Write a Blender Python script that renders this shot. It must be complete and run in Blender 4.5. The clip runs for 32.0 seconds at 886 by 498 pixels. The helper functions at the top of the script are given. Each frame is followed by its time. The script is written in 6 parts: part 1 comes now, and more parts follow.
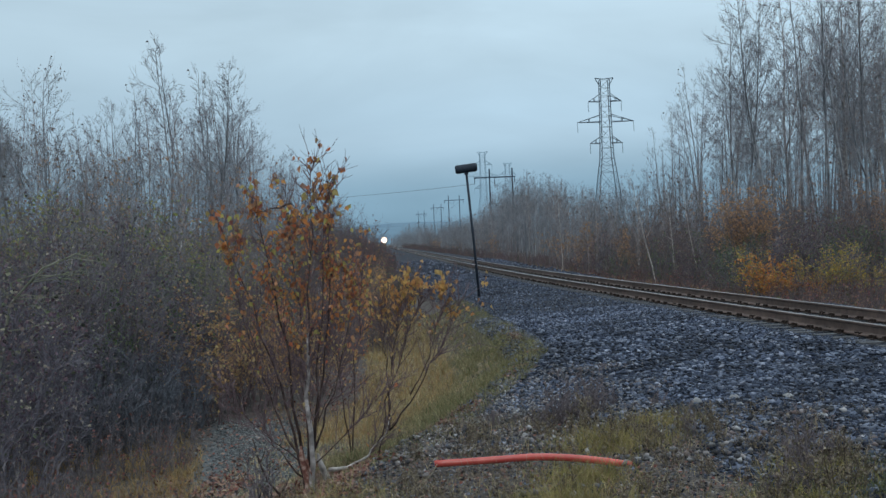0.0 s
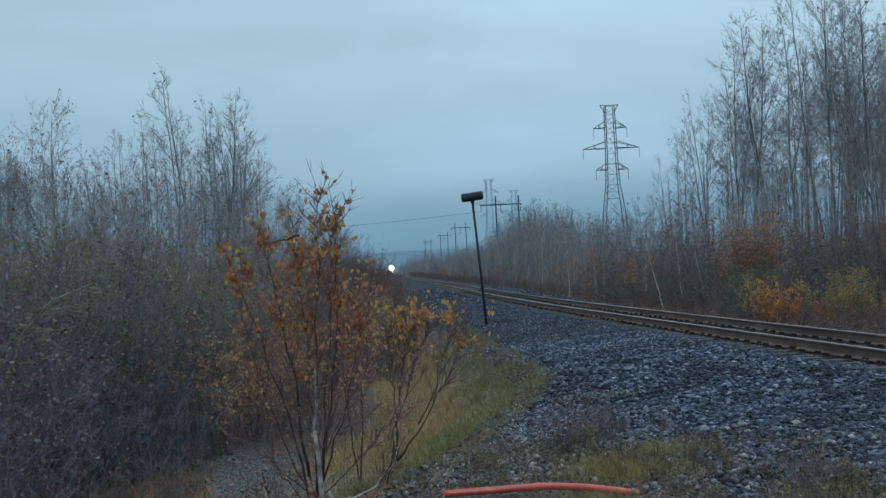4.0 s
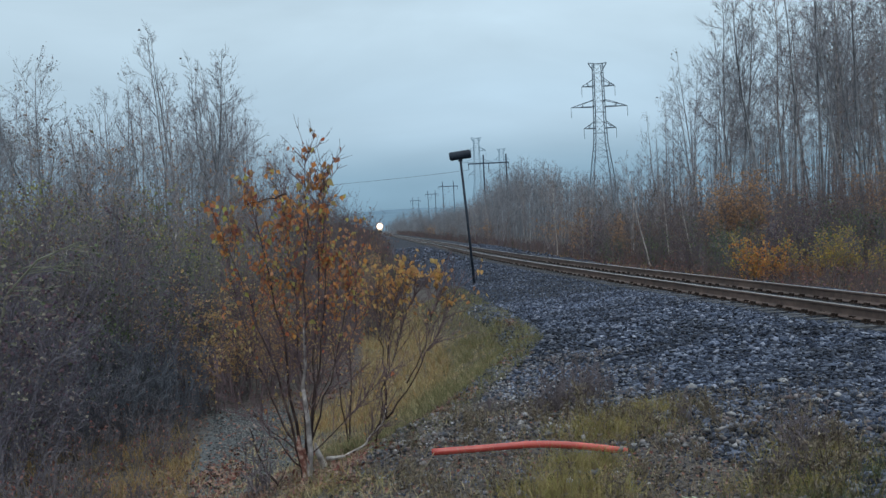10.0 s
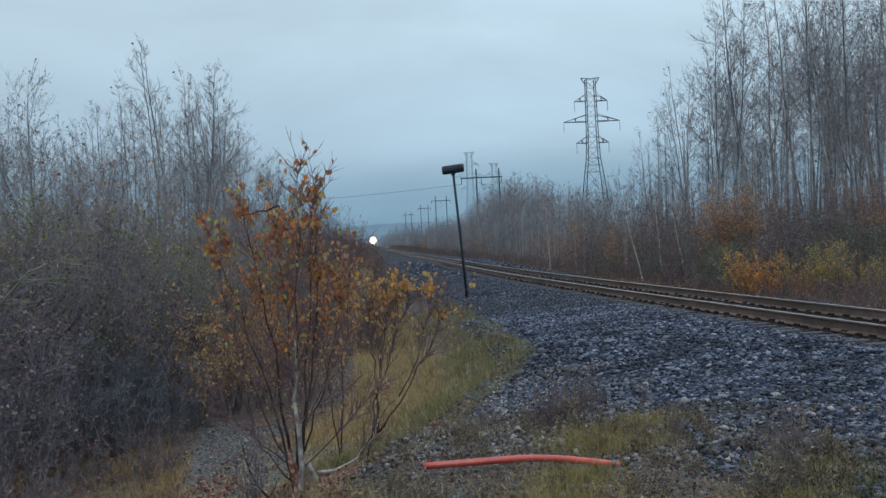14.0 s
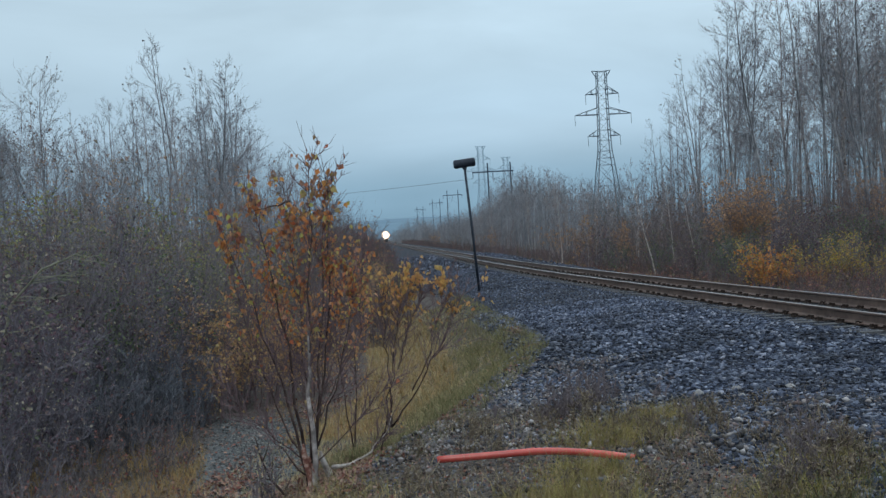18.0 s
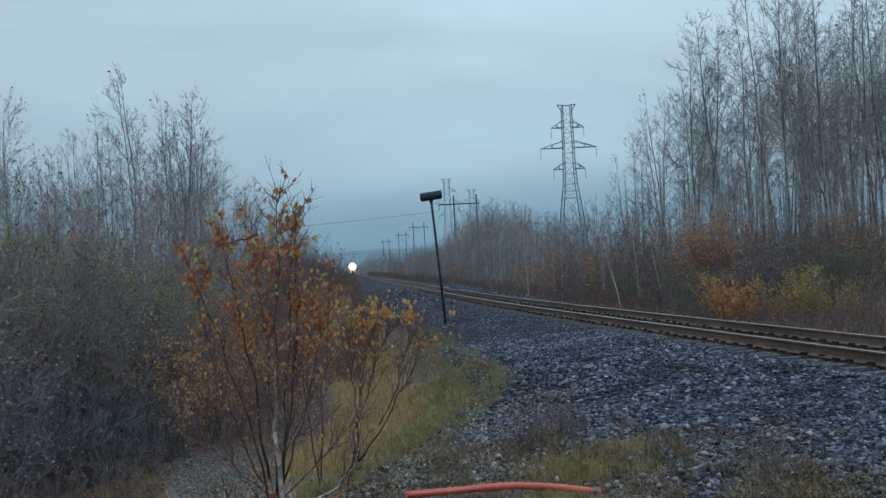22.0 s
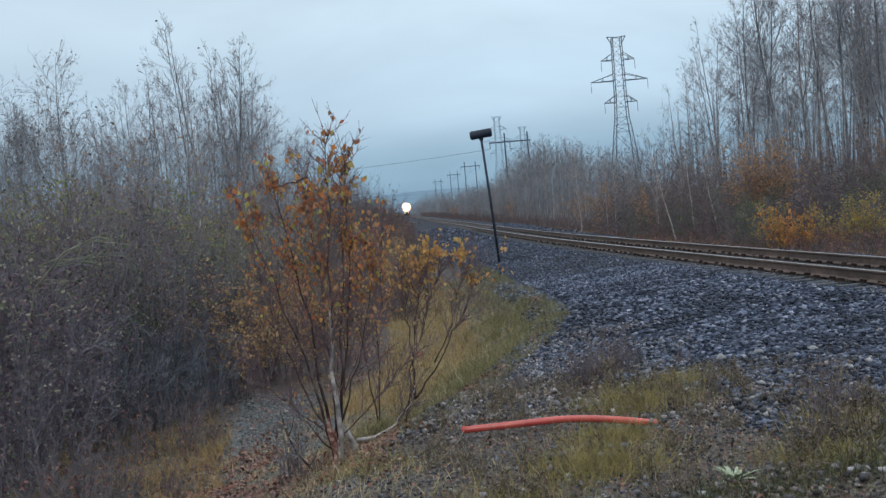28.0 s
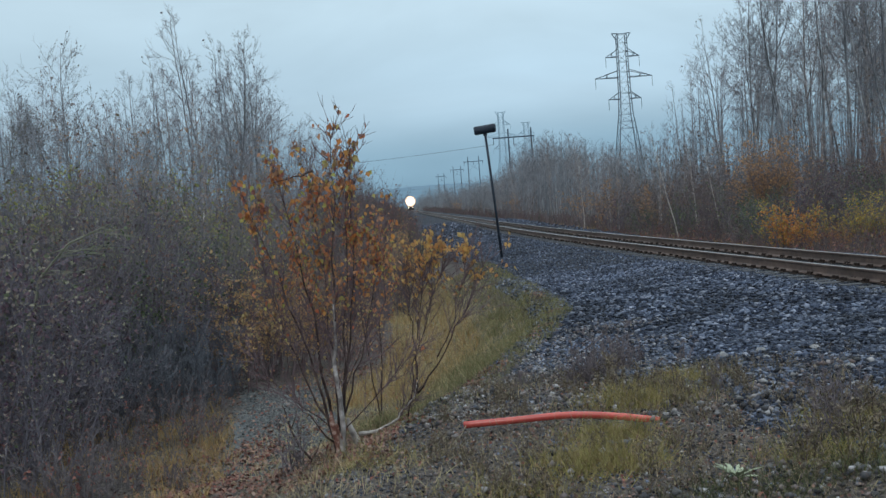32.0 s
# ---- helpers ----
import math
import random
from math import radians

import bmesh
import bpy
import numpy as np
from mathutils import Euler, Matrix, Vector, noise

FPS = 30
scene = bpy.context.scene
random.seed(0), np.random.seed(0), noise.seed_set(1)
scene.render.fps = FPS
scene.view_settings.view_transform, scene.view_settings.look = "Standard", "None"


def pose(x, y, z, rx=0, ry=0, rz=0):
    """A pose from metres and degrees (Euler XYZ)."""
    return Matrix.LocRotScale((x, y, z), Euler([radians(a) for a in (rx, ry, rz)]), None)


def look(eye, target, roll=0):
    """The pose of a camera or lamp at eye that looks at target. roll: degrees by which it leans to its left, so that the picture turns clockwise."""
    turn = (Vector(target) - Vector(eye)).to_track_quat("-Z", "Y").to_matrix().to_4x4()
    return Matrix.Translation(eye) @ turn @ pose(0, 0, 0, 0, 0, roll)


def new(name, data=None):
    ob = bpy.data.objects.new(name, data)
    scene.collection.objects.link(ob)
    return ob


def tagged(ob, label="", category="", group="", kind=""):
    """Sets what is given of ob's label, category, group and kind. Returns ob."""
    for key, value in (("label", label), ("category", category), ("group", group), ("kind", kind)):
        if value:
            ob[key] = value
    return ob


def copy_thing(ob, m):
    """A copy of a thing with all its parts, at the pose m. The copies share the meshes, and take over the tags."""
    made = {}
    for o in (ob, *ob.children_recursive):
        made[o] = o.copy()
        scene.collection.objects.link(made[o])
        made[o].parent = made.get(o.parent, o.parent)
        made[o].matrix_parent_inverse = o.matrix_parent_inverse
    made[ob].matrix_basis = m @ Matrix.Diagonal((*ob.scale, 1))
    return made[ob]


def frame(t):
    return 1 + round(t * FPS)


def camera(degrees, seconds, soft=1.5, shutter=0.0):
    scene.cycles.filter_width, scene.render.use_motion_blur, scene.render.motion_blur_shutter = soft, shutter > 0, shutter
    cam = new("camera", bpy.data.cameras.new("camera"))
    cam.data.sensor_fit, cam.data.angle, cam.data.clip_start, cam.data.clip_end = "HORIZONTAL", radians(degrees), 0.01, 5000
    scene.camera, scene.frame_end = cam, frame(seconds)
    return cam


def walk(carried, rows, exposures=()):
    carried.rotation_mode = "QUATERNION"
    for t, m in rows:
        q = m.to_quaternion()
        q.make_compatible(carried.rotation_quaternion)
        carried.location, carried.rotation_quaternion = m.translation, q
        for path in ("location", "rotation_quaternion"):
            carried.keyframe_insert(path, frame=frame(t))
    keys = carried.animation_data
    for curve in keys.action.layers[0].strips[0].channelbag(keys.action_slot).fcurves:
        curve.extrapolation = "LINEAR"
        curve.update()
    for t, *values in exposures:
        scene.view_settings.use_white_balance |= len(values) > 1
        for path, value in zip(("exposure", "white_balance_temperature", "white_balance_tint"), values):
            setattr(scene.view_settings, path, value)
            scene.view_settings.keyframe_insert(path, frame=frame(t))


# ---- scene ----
cam = camera(43.81, 32.0, soft=1.5)
# seconds, eye in metres, turn in degrees; rail tops lie at z = 0
ROWS = [
    (0.0, 0.004, 0.005, 1.601, 89.594, 2.323, 0.011),
    (0.5, -0.004, 0.008, 1.598, 89.662, 2.372, 0.228),
    (1.0, 0.003, -0.010, 1.595, 89.618, 2.551, 0.771),
    (1.5, 0.000, -0.025, 1.606, 89.518, 2.816, 0.653),
    (2.0, 0.002, -0.004, 1.605, 89.902, 2.796, 0.346),
    (2.5, 0.004, -0.006, 1.605, 90.401, 2.852, 0.319),
    (3.0, 0.000, -0.020, 1.605, 90.684, 2.909, 0.381),
    (3.5, 0.014, -0.064, 1.614, 91.043, 2.952, 0.517),
    (5.5, -0.005, -0.031, 1.632, 91.038, 2.050, -0.419),
    (6.0, -0.002, -0.060, 1.626, 91.300, 1.827, -0.107),
    (6.5, 0.001, -0.049, 1.622, 90.730, 1.906, -0.370),
    (7.0, 0.001, -0.045, 1.629, 90.244, 1.998, -0.623),
    (7.5, -0.006, -0.014, 1.619, 89.918, 2.033, -0.772),
    (8.0, -0.001, -0.019, 1.618, 89.558, 2.078, -0.784),
    (8.5, -0.002, 0.006, 1.616, 89.296, 2.163, -0.867),
    (9.0, -0.007, 0.003, 1.618, 89.157, 2.354, -0.825),
    (9.5, -0.003, 0.031, 1.617, 89.021, 2.701, -0.726),
    (10.0, 0.000, -0.015, 1.625, 88.867, 2.804, -0.274),
    (10.5, 0.008, -0.016, 1.624, 88.798, 2.913, -0.084),
    (11.0, 0.021, -0.031, 1.628, 88.737, 3.186, 0.192),
    (11.5, 0.020, -0.041, 1.627, 88.602, 3.284, 0.406),
    (12.0, 0.009, -0.047, 1.629, 88.581, 3.214, 0.403),
    (12.5, 0.017, -0.050, 1.628, 88.924, 3.250, 0.124),
    (13.0, 0.015, -0.035, 1.630, 89.427, 3.129, -0.191),
    (13.5, 0.011, -0.033, 1.635, 89.740, 2.934, -0.460),
    (14.0, 0.002, 0.011, 1.612, 89.591, 2.697, -0.653),
    (14.5, -0.005, 0.004, 1.614, 89.755, 2.339, -0.670),
    (16.5, -0.008, 0.012, 1.595, 89.780, 2.698, -0.617),
    (17.0, -0.005, 0.015, 1.604, 89.497, 3.084, -0.492),
    (17.5, 0.002, 0.025, 1.608, 89.294, 3.194, -0.309),
    (18.0, 0.001, 0.025, 1.604, 89.335, 3.159, -0.032),
    (18.5, -0.001, 0.013, 1.610, 89.016, 2.777, 0.313),
    (19.0, -0.019, -0.008, 1.619, 88.753, 2.408, 0.749),
    (19.5, -0.016, -0.023, 1.627, 89.319, 2.239, 0.084),
    (20.0, -0.012, -0.023, 1.629, 90.516, 2.112, -1.640),
    (20.5, -0.010, -0.012, 1.629, 90.974, 2.584, -2.227),
    (21.0, -0.007, 0.003, 1.630, 91.302, 2.662, -2.124),
    (21.5, -0.002, -0.014, 1.625, 91.036, 2.854, -1.975),
    (22.0, -0.014, -0.004, 1.624, 90.909, 3.009, -1.804),
    (22.5, -0.013, -0.017, 1.618, 90.679, 3.135, -1.160),
    (23.0, -0.004, -0.003, 1.621, 90.149, 3.225, -1.086),
    (23.5, -0.005, -0.015, 1.623, 89.922, 3.356, -1.045),
    (24.0, 0.001, -0.014, 1.620, 89.373, 3.854, -0.762),
    (24.5, 0.003, -0.013, 1.613, 89.130, 3.902, -0.507),
    (25.0, 0.010, -0.003, 1.615, 88.847, 3.951, -0.289),
    (25.5, 0.013, -0.005, 1.615, 88.572, 4.259, -0.167),
    (27.5, 0.006, -0.026, 1.617, 88.095, 4.680, 0.905),
    (28.0, 0.009, -0.001, 1.606, 87.940, 4.809, 0.944),
    (28.5, -0.004, -0.001, 1.608, 87.958, 4.808, 0.984),
    (29.0, -0.006, -0.004, 1.611, 88.077, 4.764, 0.981),
    (29.5, -0.002, 0.000, 1.608, 88.085, 4.599, 0.995),
    (30.0, -0.007, 0.002, 1.608, 87.990, 4.400, 1.107),
    (30.5, -0.009, -0.005, 1.603, 87.996, 4.336, 1.279),
    (31.0, -0.004, -0.031, 1.609, 87.934, 4.408, 1.420),
    (31.5, -0.006, -0.037, 1.616, 87.868, 4.466, 1.310),
    (32.0, -0.005, -0.021, 1.610, 87.685, 4.206, 1.089),
]
# the film camera darkens and cools its picture: seconds, stops, kelvin, tint
EXPOSURES = [
    (0.0, 0.00, 6320, 7.7),
    (1.0, 0.05, 6270, 6.4),
    (2.0, -0.17, 6020, 6.3),
    (3.0, -0.23, 5900, 1.7),
    (4.5, -0.20, 5900, 1.7),
    (6.0, -0.15, 6020, 6.8),
    (7.0, 0.03, 6320, 7.7),
    (8.0, 0.12, 6400, 10.1),
    (9.0, 0.08, 6360, 8.4),
    (10.0, 0.07, 6400, 9.6),
    (11.0, 0.07, 6400, 9.6),
    (12.0, 0.07, 6400, 9.6),
    (13.0, -0.10, 6270, 6.4),
    (14.0, 0.00, 6360, 9.4),
    (17.0, 0.07, 6320, 7.2),
    (18.0, 0.05, 6360, 8.9),
    (19.0, 0.05, 6360, 8.9),
    (20.0, -0.30, 5980, 4.5),
    (21.0, -0.27, 5980, 4.5),
    (22.0, -0.13, 6230, 4.7),
    (23.0, 0.00, 6320, 7.7),
    (24.0, 0.10, 6400, 9.1),
    (25.0, 0.12, 6370, 10.3),
    (28.0, 0.22, 6530, 12.3),
    (29.0, 0.10, 6490, 11.1),
    (30.0, 0.15, 6490, 11.1),
    (31.0, 0.17, 6490, 11.1),
    (32.0, 0.12, 6410, 7.8),
]
walk(cam, [(t, pose(x, y, z, rx, ry, rz)) for t, x, y, z, rx, ry, rz in ROWS], exposures=EXPOSURES)

# ---- world and light: a flat, cold overcast evening ----
SUN_AZ, SUN_EL = radians(200), radians(38)


def build_world():
    w = bpy.data.worlds.new("overcast_sky")
    scene.world = w
    w.use_nodes = True
    nt = w.node_tree
    nt.nodes.clear()
    out = nt.nodes.new("ShaderNodeOutputWorld")
    bg = nt.nodes.new("ShaderNodeBackground")
    sky = nt.nodes.new("ShaderNodeTexSky")
    sky.sky_type = "NISHITA"
    sky.sun_disc = False
    sky.sun_elevation, sky.sun_rotation = SUN_EL, SUN_AZ
    sky.air_density, sky.dust_density = 2.0, 4.0
    tc = nt.nodes.new("ShaderNodeTexCoord")
    sep = nt.nodes.new("ShaderNodeSeparateXYZ")
    nt.links.new(tc.outputs["Generated"], sep.inputs[0])
    ramp = nt.nodes.new("ShaderNodeValToRGB")
    ramp.color_ramp.interpolation = "EASE"
    stops = [(0.0, (0.19, 0.32, 0.43)), (0.035, (0.26, 0.42, 0.55)), (0.10, (0.47, 0.64, 0.78)), (0.2, (0.60, 0.775, 0.905)), (1.0, (1.42, 1.53, 1.62))]
    el = ramp.color_ramp.elements
    el[0].position, el[0].color = stops[0][0], (*stops[0][1], 1)
    el[1].position, el[1].color = stops[-1][0], (*stops[-1][1], 1)
    for pos, c in stops[1:-1]:
        e = el.new(pos)
        e.color = (*c, 1)
    # soft cloud banks
    mp = nt.nodes.new("ShaderNodeMapping")
    mp.inputs["Scale"].default_value = (2.2, 2.2, 7.0)
    mp.inputs["Location"].default_value = (0.4, 0.1, 0.6)
    nt.links.new(tc.outputs["Generated"], mp.inputs["Vector"])
    no = nt.nodes.new("ShaderNodeTexNoise")
    no.inputs["Scale"].default_value = 1.7
    no.inputs["Detail"].default_value = 5
    no.inputs["Roughness"].default_value = 0.5
    no.inputs["Distortion"].default_value = 0.4
    nt.links.new(mp.outputs[0], no.inputs["Vector"])
    mr = nt.nodes.new("ShaderNodeMapRange")
    mr.inputs["From Min"].default_value, mr.inputs["From Max"].default_value = 0.3, 0.7
    mr.inputs["To Min"].default_value, mr.inputs["To Max"].default_value = 0.9, 1.1
    nt.links.new(no.outputs["Fac"], mr.inputs["Value"])
    nt.links.new(sep.outputs["Z"], ramp.inputs["Fac"])
    mul = nt.nodes.new("ShaderNodeVectorMath")
    mul.operation = "SCALE"
    nt.links.new(ramp.outputs["Color"], mul.inputs[0])
    # the cloud is thicker towards the wood by the trail
    side = nt.nodes.new("ShaderNodeMapRange")
    side.inputs["From Min"].default_value, side.inputs["From Max"].default_value = -0.45, 0.05
    side.inputs["To Min"].default_value, side.inputs["To Max"].default_value = 0.84, 1.0
    nt.links.new(sep.outputs["X"], side.inputs["Value"])
    both = nt.nodes.new("ShaderNodeMath")
    both.operation = "MULTIPLY"
    nt.links.new(mr.outputs[0], both.inputs[0])
    nt.links.new(side.outputs[0], both.inputs[1])
    nt.links.new(both.outputs[0], mul.inputs["Scale"])
    sc = nt.nodes.new("ShaderNodeVectorMath")
    sc.operation = "SCALE"
    sc.inputs["Scale"].default_value = 0.06
    nt.links.new(sky.outputs["Color"], sc.inputs[0])
    mix = nt.nodes.new("ShaderNodeMix")
    mix.data_type = "RGBA"
    mix.inputs["Factor"].default_value = 0.08
    nt.links.new(mul.outputs[0], mix.inputs["A"])
    nt.links.new(sc.outputs[0], mix.inputs["B"])
    nt.links.new(mix.outputs["Result"], bg.inputs["Color"])
    bg.inputs["Strength"].default_value = 1.0
    nt.links.new(bg.outputs[0], out.inputs[0])
    sun = new("sun", bpy.data.lights.new("sun", "SUN"))
    sun.data.energy, sun.data.angle, sun.data.color = 0.5, radians(25), (1.0, 0.97, 0.93)
    d = Vector((math.sin(SUN_AZ) * math.cos(SUN_EL), math.cos(SUN_AZ) * math.cos(SUN_EL), math.sin(SUN_EL)))
    sun.matrix_world = look(d * 50, (0, 0, 0))


build_world()


# ---- materials ----
def material(name, stops, scale=8.0, detail=6.0, rough=0.85, bump=0.3, bump_scale=None, source="noise", metal=0.0, spec=0.15, big=0.0, dist=0.02, lets=0.0, stain=(0.65, 1.3)):
    """A surface whose colour runs over the stops, by grain (noise), by piece (island) or by object, with large stains (big); lets: the share of light that passes through."""
    m = bpy.data.materials.new(name)
    m.use_nodes = True
    nt = m.node_tree
    b = nt.nodes["Principled BSDF"]
    b.inputs["Roughness"].default_value, b.inputs["Metallic"].default_value = rough, metal
    b.inputs["Specular IOR Level"].default_value = spec
    tc = nt.nodes.new("ShaderNodeTexCoord")
    no = nt.nodes.new("ShaderNodeTexNoise")
    no.inputs["Scale"].default_value, no.inputs["Detail"].default_value = scale, detail
    no.inputs["Roughness"].default_value = 0.62
    nt.links.new(tc.outputs["Object"], no.inputs["Vector"])
    ramp = nt.nodes.new("ShaderNodeValToRGB")
    el = ramp.color_ramp.elements
    lo, hi = (0.3, 0.7) if source == "noise" else (0.0, 1.0)
    for k, c in enumerate(stops):
        at = lo + (hi - lo) * k / max(1, len(stops) - 1)
        e = el[k] if k < 2 else el.new(at)
        e.position, e.color = at, (*c, 1)
    if source == "noise":
        nt.links.new(no.outputs["Fac"], ramp.inputs["Fac"])
    elif source == "island":
        g = nt.nodes.new("ShaderNodeNewGeometry")
        nt.links.new(g.outputs["Random Per Island"], ramp.inputs["Fac"])
    else:
        g = nt.nodes.new("ShaderNodeObjectInfo")
        nt.links.new(g.outputs["Random"], ramp.inputs["Fac"])
    col = ramp.outputs["Color"]
    if source != "noise" or big:
        n2 = nt.nodes.new("ShaderNodeTexNoise")
        n2.inputs["Scale"].default_value, n2.inputs["Detail"].default_value = (big or scale), 4
        nt.links.new(tc.outputs["Object"], n2.inputs["Vector"])
        mr = nt.nodes.new("ShaderNodeMapRange")
        mr.inputs["From Min"].default_value, mr.inputs["From Max"].default_value = 0.3, 0.7
        mr.inputs["To Min"].default_value, mr.inputs["To Max"].default_value = stain
        nt.links.new(n2.outputs["Fac"], mr.inputs["Value"])
        sc = nt.nodes.new("ShaderNodeVectorMath")
        sc.operation = "SCALE"
        nt.links.new(col, sc.inputs[0])
        nt.links.new(mr.outputs[0], sc.inputs["Scale"])
        col = sc.outputs[0]
    nt.links.new(col, b.inputs["Base Color"])
    if lets:
        tr = nt.nodes.new("ShaderNodeBsdfTranslucent")
        nt.links.new(col, tr.inputs["Color"])
        mx = nt.nodes.new("ShaderNodeMixShader")
        mx.inputs["Fac"].default_value = lets
        nt.links.new(b.outputs[0], mx.inputs[1])
        nt.links.new(tr.outputs[0], mx.inputs[2])
        nt.links.new(mx.outputs[0], nt.nodes["Material Output"].inputs["Surface"])
    if bump:
        bp = nt.nodes.new("ShaderNodeBump")
        bp.inputs["Strength"].default_value, bp.inputs["Distance"].default_value = bump, dist
        if bump_scale:
            n3 = nt.nodes.new("ShaderNodeTexNoise")
            n3.inputs["Scale"].default_value, n3.inputs["Detail"].default_value = bump_scale, 5
            nt.links.new(tc.outputs["Object"], n3.inputs["Vector"])
            nt.links.new(n3.outputs["Fac"], bp.inputs["Height"])
        else:
            nt.links.new(no.outputs["Fac"], bp.inputs["Height"])
        nt.links.new(bp.outputs[0], b.inputs["Normal"])
    return m


def glow(name, color, strength):
    m = bpy.data.materials.new(name)
    m.use_nodes = True
    b = m.node_tree.nodes["Principled BSDF"]
    b.inputs["Base Color"].default_value = (0.8, 0.8, 0.75, 1)
    b.inputs["Emission Color"].default_value = (*color, 1)
    b.inputs["Emission Strength"].default_value = strength
    return m


M_RAIL = material("weathered_rail_steel", [(0.06, 0.041, 0.035), (0.101, 0.07, 0.058), (0.139, 0.097, 0.081)], 5, rough=0.6, bump=0.15, spec=0.4, big=0.7)
M_HEAD = material("worn_rail_head", [(0.276, 0.241, 0.226), (0.398, 0.367, 0.357)], 12, rough=0.38, bump=0.0, metal=0.9)
M_TIE = material("weathered_timber", [(0.032, 0.034, 0.038), (0.078, 0.082, 0.089), (0.156, 0.161, 0.168)], 9, rough=0.9, bump=0.6)
M_SPIKE = material("rusted_spike", [(0.02, 0.015, 0.013), (0.041, 0.029, 0.024)], 20, rough=0.8)
M_STONE = material("ballast_stone", [(0.005, 0.007, 0.013), (0.01, 0.014, 0.025), (0.018, 0.025, 0.043), (0.029, 0.038, 0.062), (0.042, 0.056, 0.089), (0.06, 0.076, 0.117), (0.08, 0.099, 0.145), (0.12, 0.145, 0.2), (0.235, 0.255, 0.31)], 14, source="island", rough=0.75, bump=0, spec=0.2, big=0.8, stain=(0.5, 1.5))
M_STONE_ONE = material("loose_stone", [(0.015, 0.02, 0.027), (0.038, 0.045, 0.063), (0.075, 0.083, 0.105), (0.198, 0.201, 0.23)], 14, source="object", rough=0.75, bump=0.3, spec=0.2)
M_PALE = material("pale_boulder", [(0.2, 0.205, 0.21), (0.32, 0.325, 0.33)], 9, rough=0.8, bump=0.3, big=4)
M_PIPE = material("orange_plastic_pipe", [(0.39, 0.052, 0.042), (0.48, 0.082, 0.06)], 6, rough=0.2, bump=0.05, big=1.5, spec=0.6)
M_DARK = material("black_painted_metal", [(0.016, 0.022, 0.034), (0.032, 0.042, 0.058)], 8, rough=0.55, bump=0.1, big=2)
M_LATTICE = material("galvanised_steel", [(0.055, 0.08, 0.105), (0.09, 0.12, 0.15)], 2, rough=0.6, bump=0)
# Steel of the far towers, with the haze put into its colour.
M_LATTICE_HAZE = material("hazed_steel", [(0.228, 0.336, 0.425), (0.288, 0.396, 0.484)], 2, rough=0.7, bump=0)
M_POLE = material("creosoted_pole", [(0.035, 0.055, 0.085), (0.06, 0.085, 0.12)], 2, rough=0.9, bump=0)
M_BARK = material("grey_aspen_bark", [(0.088, 0.091, 0.104), (0.181, 0.188, 0.203), (0.338, 0.344, 0.356)], 3, rough=0.9, bump=0.4, big=0.6)
M_BARK_DARK = material("dark_alder_bark", [(0.085, 0.073, 0.08), (0.2, 0.172, 0.18)], 5, rough=0.9, bump=0.3)
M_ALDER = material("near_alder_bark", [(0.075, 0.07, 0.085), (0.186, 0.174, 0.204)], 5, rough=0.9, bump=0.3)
M_STEM = material("dark_birch_stem", [(0.025, 0.018, 0.018), (0.055, 0.036, 0.034), (0.101, 0.074, 0.062)], 9, rough=0.85, bump=0.3, big=3)
M_BIRCH = material("pale_birch_bark", [(0.056, 0.049, 0.051), (0.251, 0.225, 0.216), (0.523, 0.488, 0.471)], 9, rough=0.85, bump=0.3, big=3)
M_WHITE = material("white_birch_bark", [(0.12, 0.10, 0.095), (0.36, 0.33, 0.31), (0.56, 0.52, 0.49)], 11, rough=0.85, bump=0.3, big=5)
M_PEEL = material("peeling_reddish_bark", [(0.05, 0.02, 0.018), (0.15, 0.065, 0.05), (0.5, 0.4, 0.34)], 16, rough=0.85, bump=0.5)
M_TWIG = material("reddish_twig", [(0.095, 0.083, 0.09), (0.191, 0.172, 0.181)], 6, rough=0.85, bump=0)
M_TWIG_DARK = material("dark_birch_twig", [(0.083, 0.056, 0.063), (0.18, 0.132, 0.138)], 6, rough=0.85, bump=0)
M_TWIG_GREY = material("grey_twig", [(0.15, 0.152, 0.172), (0.27, 0.27, 0.295)], 4, rough=0.9, bump=0)
M_SHRUB_GREY = material("brown_grey_shrub_bark", [(0.095, 0.09, 0.09), (0.185, 0.172, 0.168)], 4, rough=0.9, bump=0)
M_LEAF_ORANGE = material("orange_birch_leaf", [(0.264, 0.137, 0.079), (0.392, 0.227, 0.128), (0.441, 0.286, 0.153), (0.247, 0.136, 0.107), (0.39, 0.302, 0.161)], 9, source="island", rough=0.6, bump=0, lets=0.5)
M_LEAF_ONE = material("birch_leaf", [(0.41, 0.145, 0.06), (0.588, 0.245, 0.071), (0.651, 0.326, 0.095), (0.334, 0.136, 0.095), (0.42, 0.396, 0.113), (0.534, 0.272, 0.175), (0.488, 0.157, 0.072), (0.423, 0.113, 0.062), (0.366, 0.241, 0.127), (0.439, 0.432, 0.127), (0.293, 0.152, 0.115)], 9, source="object", rough=0.6, bump=0, lets=0.5)
M_LEAF_SMALL = material("small_rusty_leaf", [(0.385, 0.142, 0.071), (0.558, 0.226, 0.075), (0.599, 0.305, 0.103), (0.485, 0.253, 0.162), (0.421, 0.388, 0.114), (0.271, 0.108, 0.092), (0.443, 0.163, 0.08), (0.354, 0.24, 0.134), (0.283, 0.156, 0.134)], 9, source="island", rough=0.65, bump=0, lets=0.5)
